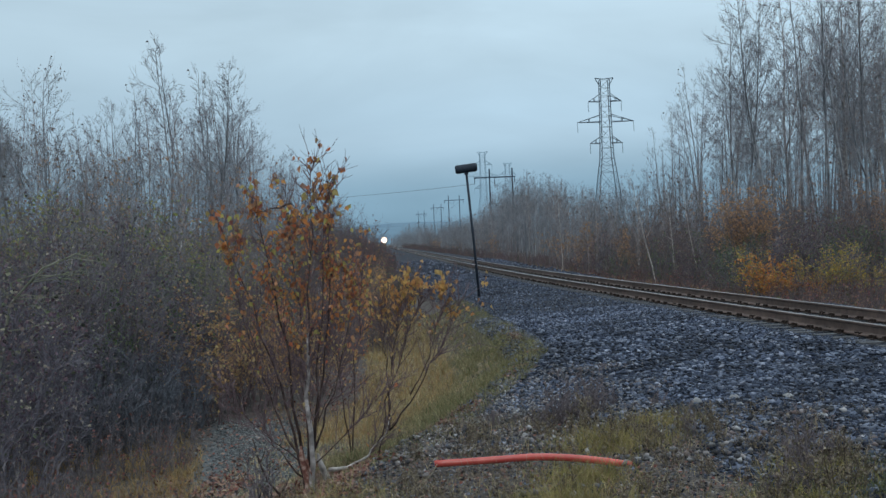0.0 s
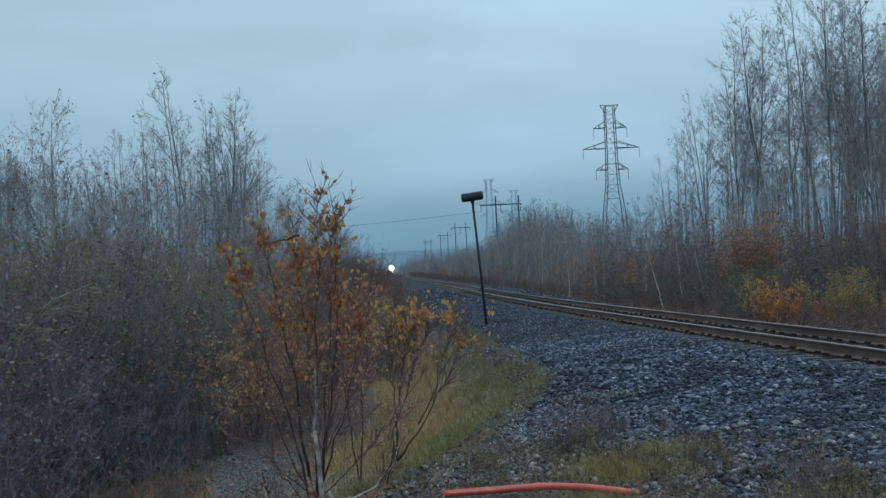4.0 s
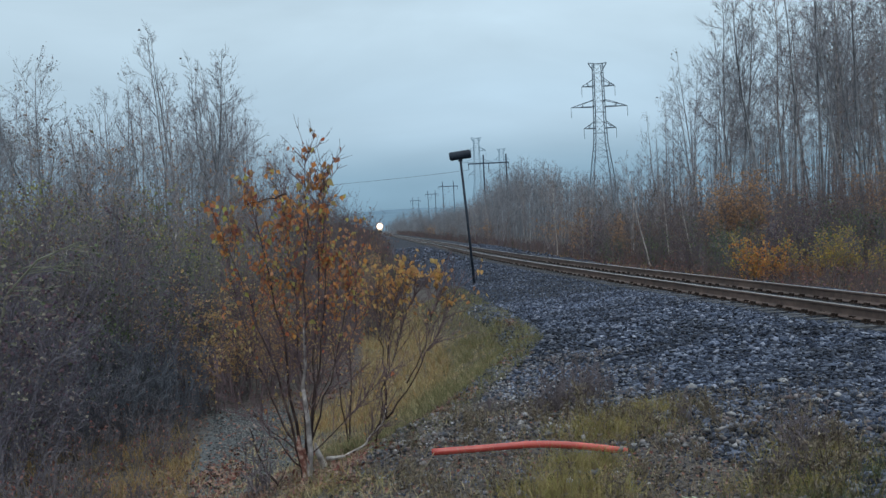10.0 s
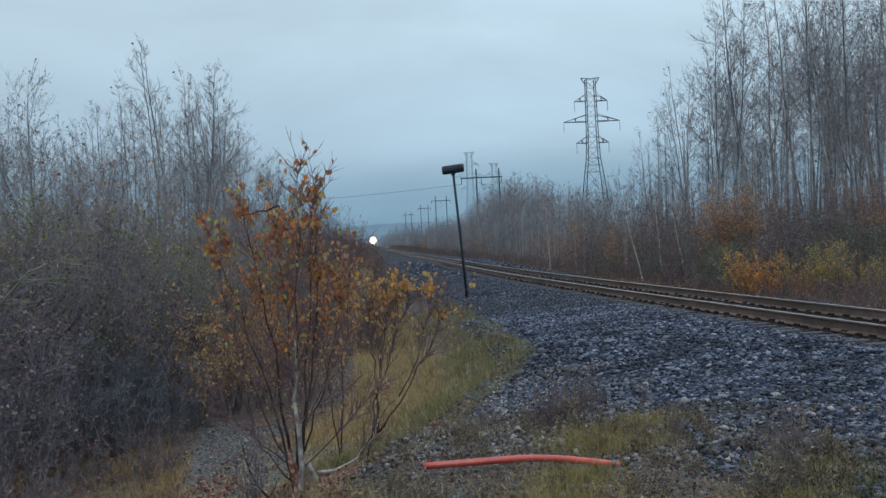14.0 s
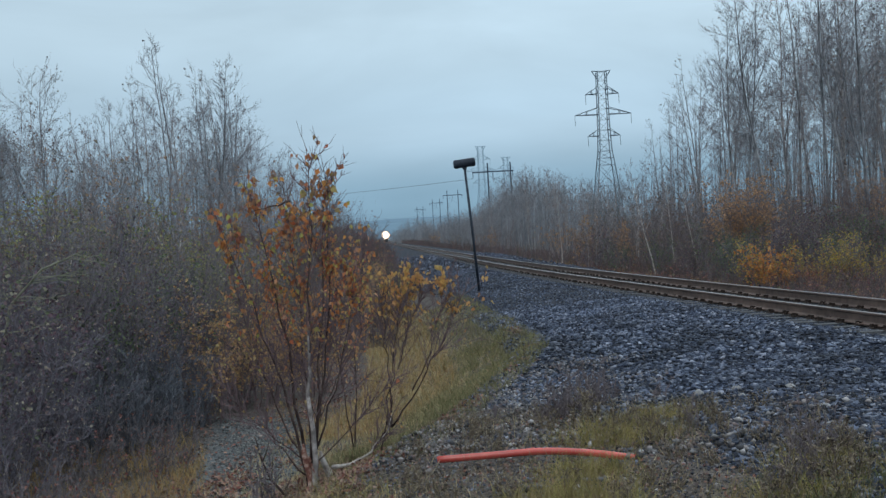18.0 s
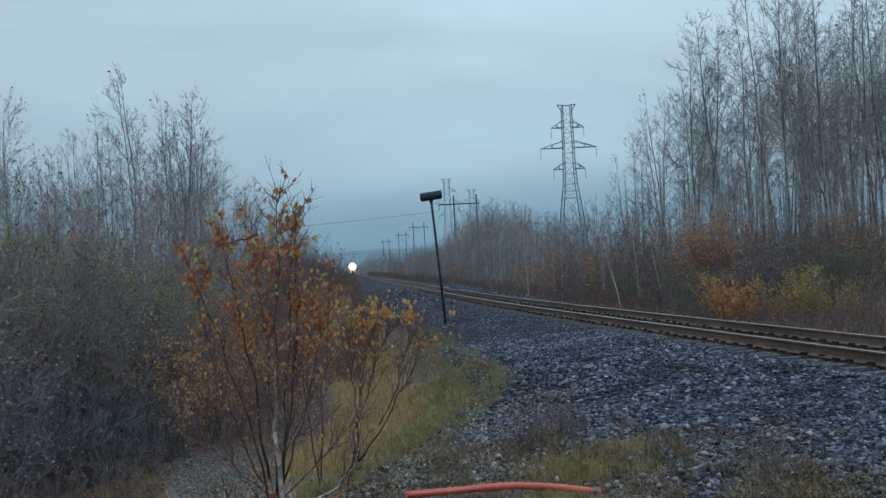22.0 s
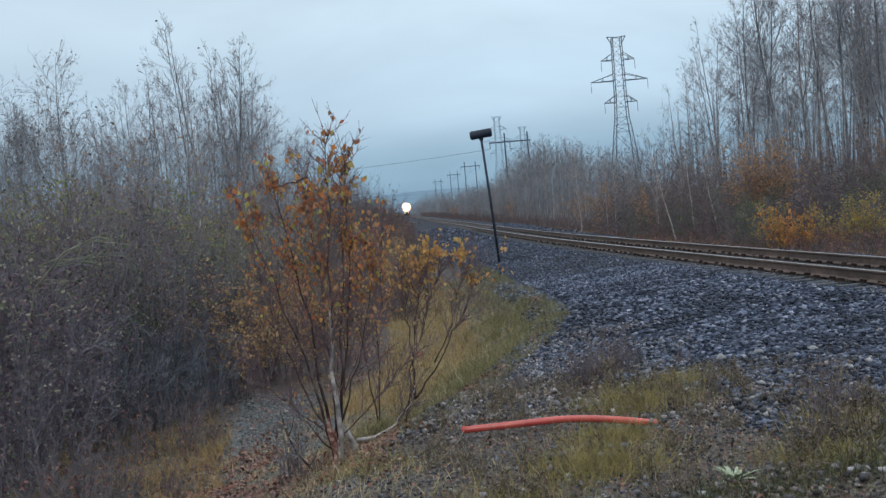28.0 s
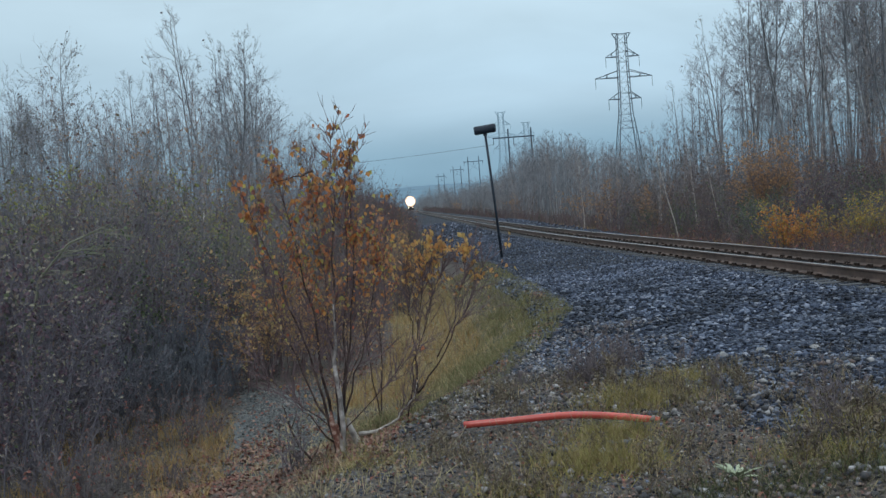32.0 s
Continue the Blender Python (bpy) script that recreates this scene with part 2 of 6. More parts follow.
M_LEAF_YELLOW = material("yellow_leaf", [(0.4, 0.312, 0.066), (0.495, 0.35, 0.066), (0.342, 0.321, 0.099), (0.257, 0.246, 0.088), (0.475, 0.255, 0.077), (0.19, 0.161, 0.099)], 9, source="island", rough=0.6, bump=0, lets=0.5)
M_LEAF_BROWN = material("brown_dry_leaf", [(0.172, 0.097, 0.079), (0.25, 0.147, 0.108), (0.132, 0.09, 0.082), (0.299, 0.207, 0.142), (0.146, 0.124, 0.089)], 9, source="island", rough=0.7, bump=0, lets=0.5)
M_LEAF_OLIVE = material("olive_leaf", [(0.149, 0.176, 0.063), (0.252, 0.272, 0.091), (0.355, 0.353, 0.14), (0.175, 0.145, 0.096)], 9, source="island", rough=0.7, bump=0, lets=0.5)
M_LEAF_DUN = material("dun_leaf", [(0.108, 0.073, 0.077), (0.182, 0.121, 0.106), (0.168, 0.145, 0.099), (0.202, 0.179, 0.125), (0.083, 0.052, 0.067)], 9, source="island", rough=0.7, bump=0)
M_GRASS = material("autumn_grass", [(0.297, 0.258, 0.132), (0.435, 0.346, 0.198), (0.248, 0.251, 0.125), (0.524, 0.407, 0.264), (0.297, 0.292, 0.158), (0.386, 0.258, 0.152)], 5, source="island", rough=0.8, bump=0)
M_GRASS_GREEN = material("green_grass", [(0.118, 0.125, 0.058), (0.164, 0.163, 0.079), (0.224, 0.197, 0.099), (0.132, 0.138, 0.07), (0.204, 0.147, 0.083)], 5, source="island", rough=0.8, bump=0)
M_WEED = material("dry_weed", [(0.046, 0.034, 0.032), (0.107, 0.083, 0.068), (0.228, 0.185, 0.134), (0.115, 0.107, 0.066), (0.307, 0.259, 0.201)], 5, source="island", rough=0.85, bump=0)
M_LITTER = material("fallen_leaf", [(0.135, 0.05, 0.042), (0.185, 0.078, 0.06), (0.24, 0.155, 0.12), (0.09, 0.045, 0.042), (0.28, 0.2, 0.16)], 9, source="island", rough=0.75, bump=0)
M_MULLEIN = material("pale_green_leaf", [(0.221, 0.266, 0.177), (0.336, 0.378, 0.275)], 9, source="island", rough=0.8, bump=0)
# Forest colour has the blue-grey of distant haze mixed in.
M_HILL = material("hazed_forest", [(0.13, 0.20, 0.26), (0.17, 0.25, 0.31)], 0.004, rough=1.0, bump=0, spec=0.0)
M_LOCO = material("dark_locomotive_paint", [(0.02, 0.022, 0.025), (0.05, 0.05, 0.05)], 1, rough=0.6, bump=0)
M_WIRE = material("weathered_cable", [(0.10, 0.125, 0.15), (0.13, 0.16, 0.18)], 1, rough=0.7, bump=0)
M_LAMP = glow("headlight_glare", (1.0, 0.9, 0.76), 7)
M_HALO = glow("halo_glow", (1.0, 0.52, 0.22), 1.0)
M_DITCH = glow("ditch_light_lens", (1.0, 0.8, 0.5), 4)


# ---- plan ----
def xc(y):
    """The track's centre line: nearly straight, easing to the right close by."""
    return 7.06 - 0.062 * y + 0.058 * 10 * math.log1p(math.exp(min(60, (45 - y) / 10)))


def xdir(y):
    return (xc(y + 0.5) - xc(y - 0.5))


EDGE_Y = [-40, 0, 8, 10.4, 12.5, 16, 19, 24, 38, 60, 100, 5000]
EDGE_D = [12, 11, 9.7, 8.8, 8.1, 6.9, 6.0, 5.6, 5.2, 5.8, 5.2, 5.0]


def edge(y):
    """How far the ballast spreads from the centre line towards the trail."""
    return float(np.interp(y, EDGE_Y, EDGE_D))


def trail_x(y):
    """The middle of the gravel trail below the bank."""
    return -2.5 - 0.17 * (y - 14)


def smooth(a, b, v):
    t = min(1, max(0, (v - a) / (b - a)))
    return t * t * (3 - 2 * t)


def lump(x, y, s, a):
    return a * noise.noise(Vector((x * s, y * s, 3.1)))


def shoulder(y):
    """How far the gravel reaches on the far side of the track."""
    return float(np.interp(y, [45, 90], [2.45, 4.0]))


def ground_z(x, y):
    d = x - xc(y)
    e = edge(y)
    if abs(d) < 1.6:
        return -0.252 + 0.022 * smooth(1.3, 1.6, abs(d))
    if d <= 0:
        k = -d
        near = 0.11 * (1 - smooth(9, 13, y)) + 0.17 * (1 - smooth(0, 5, y))
        top = -0.23 - 0.16 * smooth(1.7, max(e, 3), k) + near
        z = top
        if k > e:
            z = max(top - (0.22 + 0.14 * smooth(10, 14, y)) * (k - e) - 0.1 * smooth(0, 0.8, k - e), -1.12)
        if k > 1.8:
            z += lump(x, y, 1.3, 0.04) + lump(x, y, 0.35, 0.08) * smooth(e, e + 3, k)
    else:
        z = -0.23 - 0.05 * smooth(1.6, 2.4, d)
        w = shoulder(y)
        if d > w:
            z = max(-0.28 - 0.4 * (d - w), -0.85)
            z += lump(x, y, 0.4, 0.12)
    return z


# ---- mesh helpers ----
def mesh_of(name, V, F, mat, smooth_faces=False):
    me = bpy.data.meshes.new(name)
    me.from_pydata(V, [], F)
    me.materials.append(mat)
    if smooth_faces:
        me.polygons.foreach_set("use_smooth", [True] * len(me.polygons))
    return me


def thing(name, at=(0, 0, 0), turn=0.0):
    ob = new(name)
    ob.empty_display_size = 0.2
    ob.matrix_basis = pose(*at, 0, 0, turn)
    return ob


def part(name, VF, mat, parent=None, label="", smooth_faces=False):
    me = VF if isinstance(VF, bpy.types.Mesh) else mesh_of(name, VF[0], VF[1], mat, smooth_faces)
    ob = new(name, me)
    ob.parent = parent
    if label:
        tagged(ob, label)
    return ob


def tube(VF, pts, radii, n=5, cap=True):
    """A tapering round bar along the points."""
    V, F = VF
    base = len(V)
    prev = None
    for i, (p, r) in enumerate(zip(pts, radii)):
        a = pts[min(i + 1, len(pts) - 1)] - pts[max(i - 1, 0)]
        if a.length < 1e-9:
            a = Vector((0, 0, 1))
        a = a.normalized()
        if prev is None:
            u = a.cross(Vector((0.31, 0.87, 0.39))).normalized()
        else:
            u = (prev - a * prev.dot(a)).normalized()
        prev = u
        w = a.cross(u)
        for k in range(n):
            t = 2 * math.pi * k / n
            V.append(tuple(p + (u * math.cos(t) + w * math.sin(t)) * r))
    for i in range(len(pts) - 1):
        for k in range(n):
            k2 = (k + 1) % n
            F.append((base + i * n + k, base + i * n + k2, base + (i + 1) * n + k2, base + (i + 1) * n + k))
    if cap:
        F.append(tuple(base + k for k in reversed(range(n))))
        F.append(tuple(base + (len(pts) - 1) * n + k for k in range(n)))


def box(VF, c, s, m=None):
    V, F = VF
    b = len(V)
    for dx, dy, dz in ((-1, -1, -1), (1, -1, -1), (1, 1, -1), (-1, 1, -1), (-1, -1, 1), (1, -1, 1), (1, 1, 1), (-1, 1, 1)):
        p = Vector((c[0] + dx * s[0] / 2, c[1] + dy * s[1] / 2, c[2] + dz * s[2] / 2))
        V.append(tuple(m @ p if m else p))
    F += [(b + i, b + j, b + k, b + l) for i, j, k, l in ((3, 2, 1, 0), (4, 5, 6, 7), (0, 1, 5, 4), (1, 2, 6, 5), (2, 3, 7, 6), (3, 0, 4, 7))]


def leaf(VF, p, way, size, rng, wide=0.75):
    """A pointed leaf, folded along its rib."""
    V, F = VF
    b = len(V)
    way = way.normalized()
    side = way.cross(Vector((rng.uniform(-1, 1), rng.uniform(-1, 1), rng.uniform(-1, 1)))).normalized()
    up = way.cross(side) * size * 0.14
    V += [tuple(p), tuple(p + way * size * 0.4 + side * size * wide / 2 + up), tuple(p + way * size), tuple(p + way * size * 0.4 - side * size * wide / 2 + up)]
    F += [(b, b + 1, b + 2), (b, b + 2, b + 3)]


def bend(rng, start, way, length, steps, wobble, lift=0.0):
    """Points along a branch that wavers and turns upwards."""
    pts, d, p = [start.copy()], way.normalized(), start.copy()
    for _ in range(steps):
        d = (d + Vector((rng.gauss(0, wobble), rng.gauss(0, wobble), rng.gauss(0, wobble) + lift))).normalized()
        p = p + d * (length / steps)
        pts.append(p.copy())
    return pts


def along(pts, t):
    f = t * (len(pts) - 1)
    i = min(int(f), len(pts) - 2)
    return pts[i].lerp(pts[i + 1], f - i), (pts[i + 1] - pts[i]).normalized()


def tilt_way(rng, d, angle):
    """A way that leaves d by the angle, to a random side."""
    u = d.cross(Vector((rng.gauss(0, 1), rng.gauss(0, 1), rng.gauss(0, 1)))).normalized()
    return d * math.cos(angle) + u * math.sin(angle)


# ---- ground ----
def build_ground():
    ys = list(np.arange(-6, 5, 1.0)) + list(np.arange(5, 26, 0.16)) + list(np.arange(26, 60, 0.6)) + [60 * 1.06**k for k in range(73)]
    ds = [-3000, -1500, -700, -350, -180, -100, -60, -40, -30, -24, -20, -17] + list(np.arange(-15, -1.9, 0.14)) + [-1.6, -1.3, -0.95, -0.8, 0, 0.8, 0.95, 1.3, 1.6, 1.9, 2.2, 2.4, 2.6, 2.9, 3.3, 3.8, 4.2, 4.6, 5.5, 7, 9, 12, 16, 22, 30, 45, 70, 120, 250, 600, 1500, 3000]
    V, ballast, trail, F = [], [], [], []
    for y in ys:
        c, e = xc(y), edge(y)
        for d in ds:
            x = c + d
            V.append((x, y, ground_z(x, y)))
            b = 1 - smooth(e - 0.35, e + 0.25, -d + lump(x, y, 1.7, 0.5)) if d < 0 else 1 - smooth(shoulder(y) - 0.1, shoulder(y) + 0.6, d)
            # weeds and soil creep over the ballast near the pipe
            if y < 13 and d < 0:
                b *= 0.25 + 0.75 * smooth(-0.5, 0.5, 3.2 * noise.noise(Vector((x * 0.55, y * 0.5, 0.7))) + (x - 2.2) * 0.45 + (y - 9.4) * 0.55)
            ballast.append(b)
            tr = 0.8 * smooth(1.1, 0.5, abs(x - trail_x(y) + lump(x, y, 0.8, 0.5))) * smooth(18.2, 16.6, y) * smooth(9.4, 10.6, y)
            trail.append(tr)
    n = len(ds)
    for i in range(len(ys) - 1):
        for j in range(n - 1):
            F.append((i * n + j, i * n + j + 1, (i + 1) * n + j + 1, (i + 1) * n + j))
    m = bpy.data.materials.new("ground_cover")
    m.use_nodes = True
    nt = m.node_tree
    b = nt.nodes["Principled BSDF"]
    b.inputs["Roughness"].default_value = 0.9
    b.inputs["Specular IOR Level"].default_value = 0.2
    tc = nt.nodes.new("ShaderNodeTexCoord")

    def ramp_noise(scale, stops, detail=8, kind="noise"):
        if kind == "noise":
            t = nt.nodes.new("ShaderNodeTexNoise")
            t.inputs["Detail"].default_value, t.inputs["Roughness"].default_value = detail, 0.65
            outp = t.outputs["Fac"]
        else:
            t = nt.nodes.new("ShaderNodeTexVoronoi")
            outp = t.outputs["Color"]
        t.inputs["Scale"].default_value = scale
        nt.links.new(tc.outputs["Object"], t.inputs["Vector"])
        r = nt.nodes.new("ShaderNodeValToRGB")
        el = r.color_ramp.elements
        for k, (pos, c) in enumerate(stops):
            q = el[k] if k < 2 else el.new(pos)
            q.position, q.color = pos, (*c, 1)
        nt.links.new(outp, r.inputs["Fac"])
        return r.outputs["Color"], t

    soil, _ = ramp_noise(24.0, [(0.32, (0.016, 0.015, 0.015)), (0.46, (0.05, 0.044, 0.041)), (0.58, (0.10, 0.087, 0.078)), (0.72, (0.24, 0.22, 0.2))])
    # Bed colour is near black: painted shade for the gaps between stones.
    stones, vor = ramp_noise(13, [(0.0, (0.006, 0.007, 0.011)), (0.5, (0.014, 0.018, 0.028)), (1.0, (0.05, 0.058, 0.078))], kind="voronoi")
    gravel, _ = ramp_noise(26, [(0.0, (0.045, 0.052, 0.056)), (0.5, (0.08, 0.09, 0.094)), (1.0, (0.145, 0.155, 0.16))], kind="voronoi")

    def mask(name):
        a = nt.nodes.new("ShaderNodeAttribute")
        a.attribute_name = name
        no = nt.nodes.new("ShaderNodeTexNoise")
        no.inputs["Scale"].default_value, no.inputs["Detail"].default_value = 4.0, 6
        nt.links.new(tc.outputs["Object"], no.inputs["Vector"])
        add = nt.nodes.new("ShaderNodeMath")
        add.operation = "ADD"
        nt.links.new(a.outputs["Fac"], add.inputs[0])
        nt.links.new(no.outputs["Fac"], add.inputs[1])
        mr = nt.nodes.new("ShaderNodeMapRange")
        mr.inputs["From Min"].default_value, mr.inputs["From Max"].default_value = 0.88, 1.12
        nt.links.new(add.outputs[0], mr.inputs["Value"])
        return mr.outputs[0]

    col = soil
    for name, c in (("trail", gravel), ("ballast", stones)):
        mx = nt.nodes.new("ShaderNodeMix")
        mx.data_type = "RGBA"
        nt.links.new(mask(name), mx.inputs["Factor"])
        nt.links.new(col, mx.inputs["A"])
        nt.links.new(c, mx.inputs["B"])
        col = mx.outputs["Result"]
    nt.links.new(col, b.inputs["Base Color"])
    bp = nt.nodes.new("ShaderNodeBump")
    bp.inputs["Strength"].default_value, bp.inputs["Distance"].default_value = 0.5, 0.03
    nt.links.new(vor.outputs["Distance"], bp.inputs["Height"])
    nt.links.new(bp.outputs[0], b.inputs["Normal"])
    me = mesh_of("ground", V, F, m, True)
    for name, vals in (("ballast", ballast), ("trail", trail)):
        me.attributes.new(name, "FLOAT", "POINT").data.foreach_set("value", vals)
    return tagged(new("ground", me), "railway ground with grey ballast, grassy bank and gravel trail", "ground", kind="structure")


GROUND = build_ground()


# ---- far hills ----
def build_hills():
    for k, (dist, top, seed) in enumerate(((2600, 54, 2.0), (3600, 92, 7.0))):
        V, F = [], []
        n = 90
        for i in range(n + 1):
            a = radians(-60 + 120 * i / n)
            h = top * (0.85 + 0.3 * noise.noise(Vector((a * 3.2, seed, 0)))) + 3 * noise.noise(Vector((a * 60, seed, 2)))
            h *= 0.5 + 0.5 * math.exp(-(((a + 0.03) / 0.11) ** 2))
            s, c = math.sin(a), math.cos(a)
            V += [(s * dist, c * dist, -6), (s * (dist + 260), c * (dist + 260), h * 0.8), (s * (dist + 500), c * (dist + 500), h), (s * (dist + 1000), c * (dist + 1000), -6)]
        for i in range(n):
            for j in range(3):
                F.append((i * 4 + j, i * 4 + j + 1, (i + 1) * 4 + j + 1, (i + 1) * 4 + j))
        tagged(part("backdrop_hills", (V, F), M_HILL, smooth_faces=True), "low wooded hills on the horizon, coloured blue-grey with haze", "hill", kind="structure")


build_hills()


# ---- track ----
def build_track():
    track = tagged(thing("railway_track"), "single weathered railway track with rusty rails on timber sleepers", "railway track", kind="structure")
    ys = list(np.arange(4, 60, 0.5)) + list(np.arange(60, 1100, 8.0))
    # rail profile, from foot to head: across, up
    web = [(-0.075, -0.205), (-0.075, -0.19), (-0.02, -0.172), (-0.009, -0.155), (-0.009, -0.05), (-0.034, -0.036), (-0.036, -0.012), (-0.034, -0.004)]
    prof = web + [(-x, z) for x, z in reversed(web)]
    for off in (-0.755, 0.755):
        V, F = [], []
        n = len(prof)
        HV, HF = [], []
        for y in ys:
            s = xdir(y)
            l = math.hypot(1, s)
            px, py = 1 / l, -s / l
            for u, z in prof:
                V.append((xc(y) + (off + u) * px, y + (off + u) * py, z))
            for u, z in ((-0.031, -0.005), (-0.026, 0.0), (0.026, 0.0), (0.031, -0.005)):
                HV.append((xc(y) + (off + u) * px, y + (off + u) * py, z))
        for i in range(len(ys) - 1):
            for k in range(n):
                k2 = (k + 1) % n
                F.append((i * n + k, i * n + k2, (i + 1) * n + k2, (i + 1) * n + k))
            for k in range(3):
                HF.append((i * 4 + k, i * 4 + k + 1, (i + 1) * 4 + k + 1, (i + 1) * 4 + k))
        r = part("rail", (V, F), M_RAIL, track, "rust-brown steel rail")
        part("rail_head", (HV, HF), M_HEAD, r, "worn shiny running surface")
    VF = ([], [])
    box(VF, (0, 0, -0.297), (2.6, 0.23, 0.15))
    tie_mesh = mesh_of("sleeper", *VF, M_TIE)
    VF = ([], [])
    box(VF, (0, 0, -0.214), (0.36, 0.2, 0.012))
    for u in (-0.1, 0.1):
        for v in (-0.06, 0.06):
            box(VF, (u, v, -0.183), (0.05, 0.045, 0.055))
    box(VF, (-0.02, 0.16, -0.212), (0.17, 0.03, 0.05))
    plate_mesh = mesh_of("tie_plate", *VF, M_SPIKE)
    rng = random.Random(5)
    y, k = 6.0, 0
    FV = ([], [])
    while y < 420:
        a = -math.degrees(math.atan(xdir(y))) + rng.gauss(0, 0.8)
        m = pose(xc(y) + rng.gauss(0, 0.03), y, rng.gauss(0, 0.006), 0, 0, a)
        if k < 260:
            t = new("sleeper", tie_mesh)
            t.parent, t.matrix_basis = track, m
            if k < 150:
                for off in (-0.755, 0.755):
                    q = new("tie_plate", plate_mesh)
                    q.parent, q.matrix_basis = t, pose(off, 0, 0)
        else:
            box(FV, (0, 0, -0.297), (2.6, 0.23, 0.15), m)
        y += 0.55 + rng.gauss(0, 0.015)
        k += 1
    tagged(part("distant_sleepers", FV, M_TIE, track), kind="stuff")


build_track()


# ---- locomotive far down the line ----
def build_locomotive():
    loco = tagged(thing("locomotive"), "dark freight locomotive approaching with bright headlight lit", "locomotive")
    VF = ([], [])
    box(VF, (0, 9.5, 2.6), (2.9, 14.0, 2.6))
    box(VF, (0, 9.5, 3.95), (2.3, 13.6, 0.3))
    part("hood", VF, M_LOCO, loco)
    VF = ([], [])
    box(VF, (0, 1.8, 2.7), (3.05, 2.2, 3.0))
    V, F = VF
    n = len(V)
    V += [(-1.52, 0.7, 4.2), (1.52, 0.7, 4.2), (1.52, 2.9, 4.2), (-1.52, 2.9, 4.2), (-1.05, 0.8, 4.5), (1.05, 0.8, 4.5), (1.05, 2.9, 4.5), (-1.05, 2.9, 4.5)]
    F += [tuple(n + i for i in f) for f in ((3, 2, 1, 0), (4, 5, 6, 7), (0, 1, 5, 4), (1, 2, 6, 5), (2, 3, 7, 6), (3, 0, 4, 7))]
    cab = part("cab", VF, M_LOCO, loco)
    for u in (-0.85, 0.85):
        VF = ([], [])
        box(VF, (u, 0.68, 3.55), (1.0, 0.04, 0.6))
        part("window", VF, M_DARK, cab, "dark cab window")
    V = [(-0.95, -0.4, 1.3), (0.95, -0.4, 1.3), (1.0, 0.7, 1.3), (-1.0, 0.7, 1.3), (-0.8, -0.2, 2.6), (0.8, -0.2, 2.6), (1.0, 0.7, 2.95), (-1.0, 0.7, 2.95)]
    part("nose", (V, [(3, 2, 1, 0), (4, 5, 6, 7), (0, 1, 5, 4), (1, 2, 6, 5), (2, 3, 7, 6), (3, 0, 4, 7)]), M_LOCO, loco)
    for u in (-1.35, 1.35):
        VF = ([], [])
        tube(VF, [Vector((u, -0.55, 1.1)), Vector((u, -0.55, 2.2)), Vector((u, 0.6, 2.2))], [0.025] * 3, 6)
        part("handrail", VF, M_LOCO, loco)
    VF = ([], [])
    box(VF, (0, 8.5, 1.0), (2.9, 18.0, 0.35))
    box(VF, (0, -0.4, 0.6), (2.8, 0.4, 0.9))
    part("underframe", VF, M_LOCO, loco)
    for y in (2.5, 14.0):
        for dy in (-1.6, 0.0, 1.6):
            VF = ([], [])
            tube(VF, [Vector((-0.8, y + dy, 0.53)), Vector((0.8, y + dy, 0.53))], [0.52, 0.52], 14)
            part("wheelset", VF, M_LOCO, loco)
    V, F = [], []
    for i in range(7):
        e = radians(90 * i / 6)
        for k in range(20):
            t = 2 * math.pi * k / 20
            V.append((GLARE_R * math.cos(e) * math.cos(t), -0.75 - 0.35 * math.sin(e), 4.25 + GLARE_R * math.cos(e) * math.sin(t)))
    for i in range(6):
        for k in range(20):
            F.append((i * 20 + k, i * 20 + (k + 1) % 20, (i + 1) * 20 + (k + 1) % 20, (i + 1) * 20 + k))
    part("headlight", (V, F), M_LAMP, loco, "white headlight, built wide to hold its glare", True)
    # Added ring that glows as the lamp's warm halo; no real part.
    V, F = [], []
    for r, y in ((GLARE_R, -0.7), (GLARE_R * 1.5, -0.68), (GLARE_R * 1.5, -0.62), (GLARE_R * 0.9, -0.6)):
        V += [(r * math.cos(2 * math.pi * k / 24), y, 4.25 + r * math.sin(2 * math.pi * k / 24)) for k in range(24)]
    for i in range(3):
        F += [(i * 24 + k, i * 24 + (k + 1) % 24, (i + 1) * 24 + (k + 1) % 24, (i + 1) * 24 + k) for k in range(24)]
    part("headlight_rim", (V, F), M_HALO, loco, "warm halo of the headlight, built as a glowing ring")
    for u in (-0.95, 0.95):
        VF = ([], [])
        tube(VF, [Vector((u, -0.62, 1.35)), Vector((u, -0.8, 1.35))], [0.2, 0.19], 14)
        part("ditch_light", VF, M_DITCH, loco, "lit warm ditch light")
    return loco


# Radius of the glare built as a glowing dome; the lamp is far smaller.
GLARE_R = 1.6
LOCO = build_locomotive()


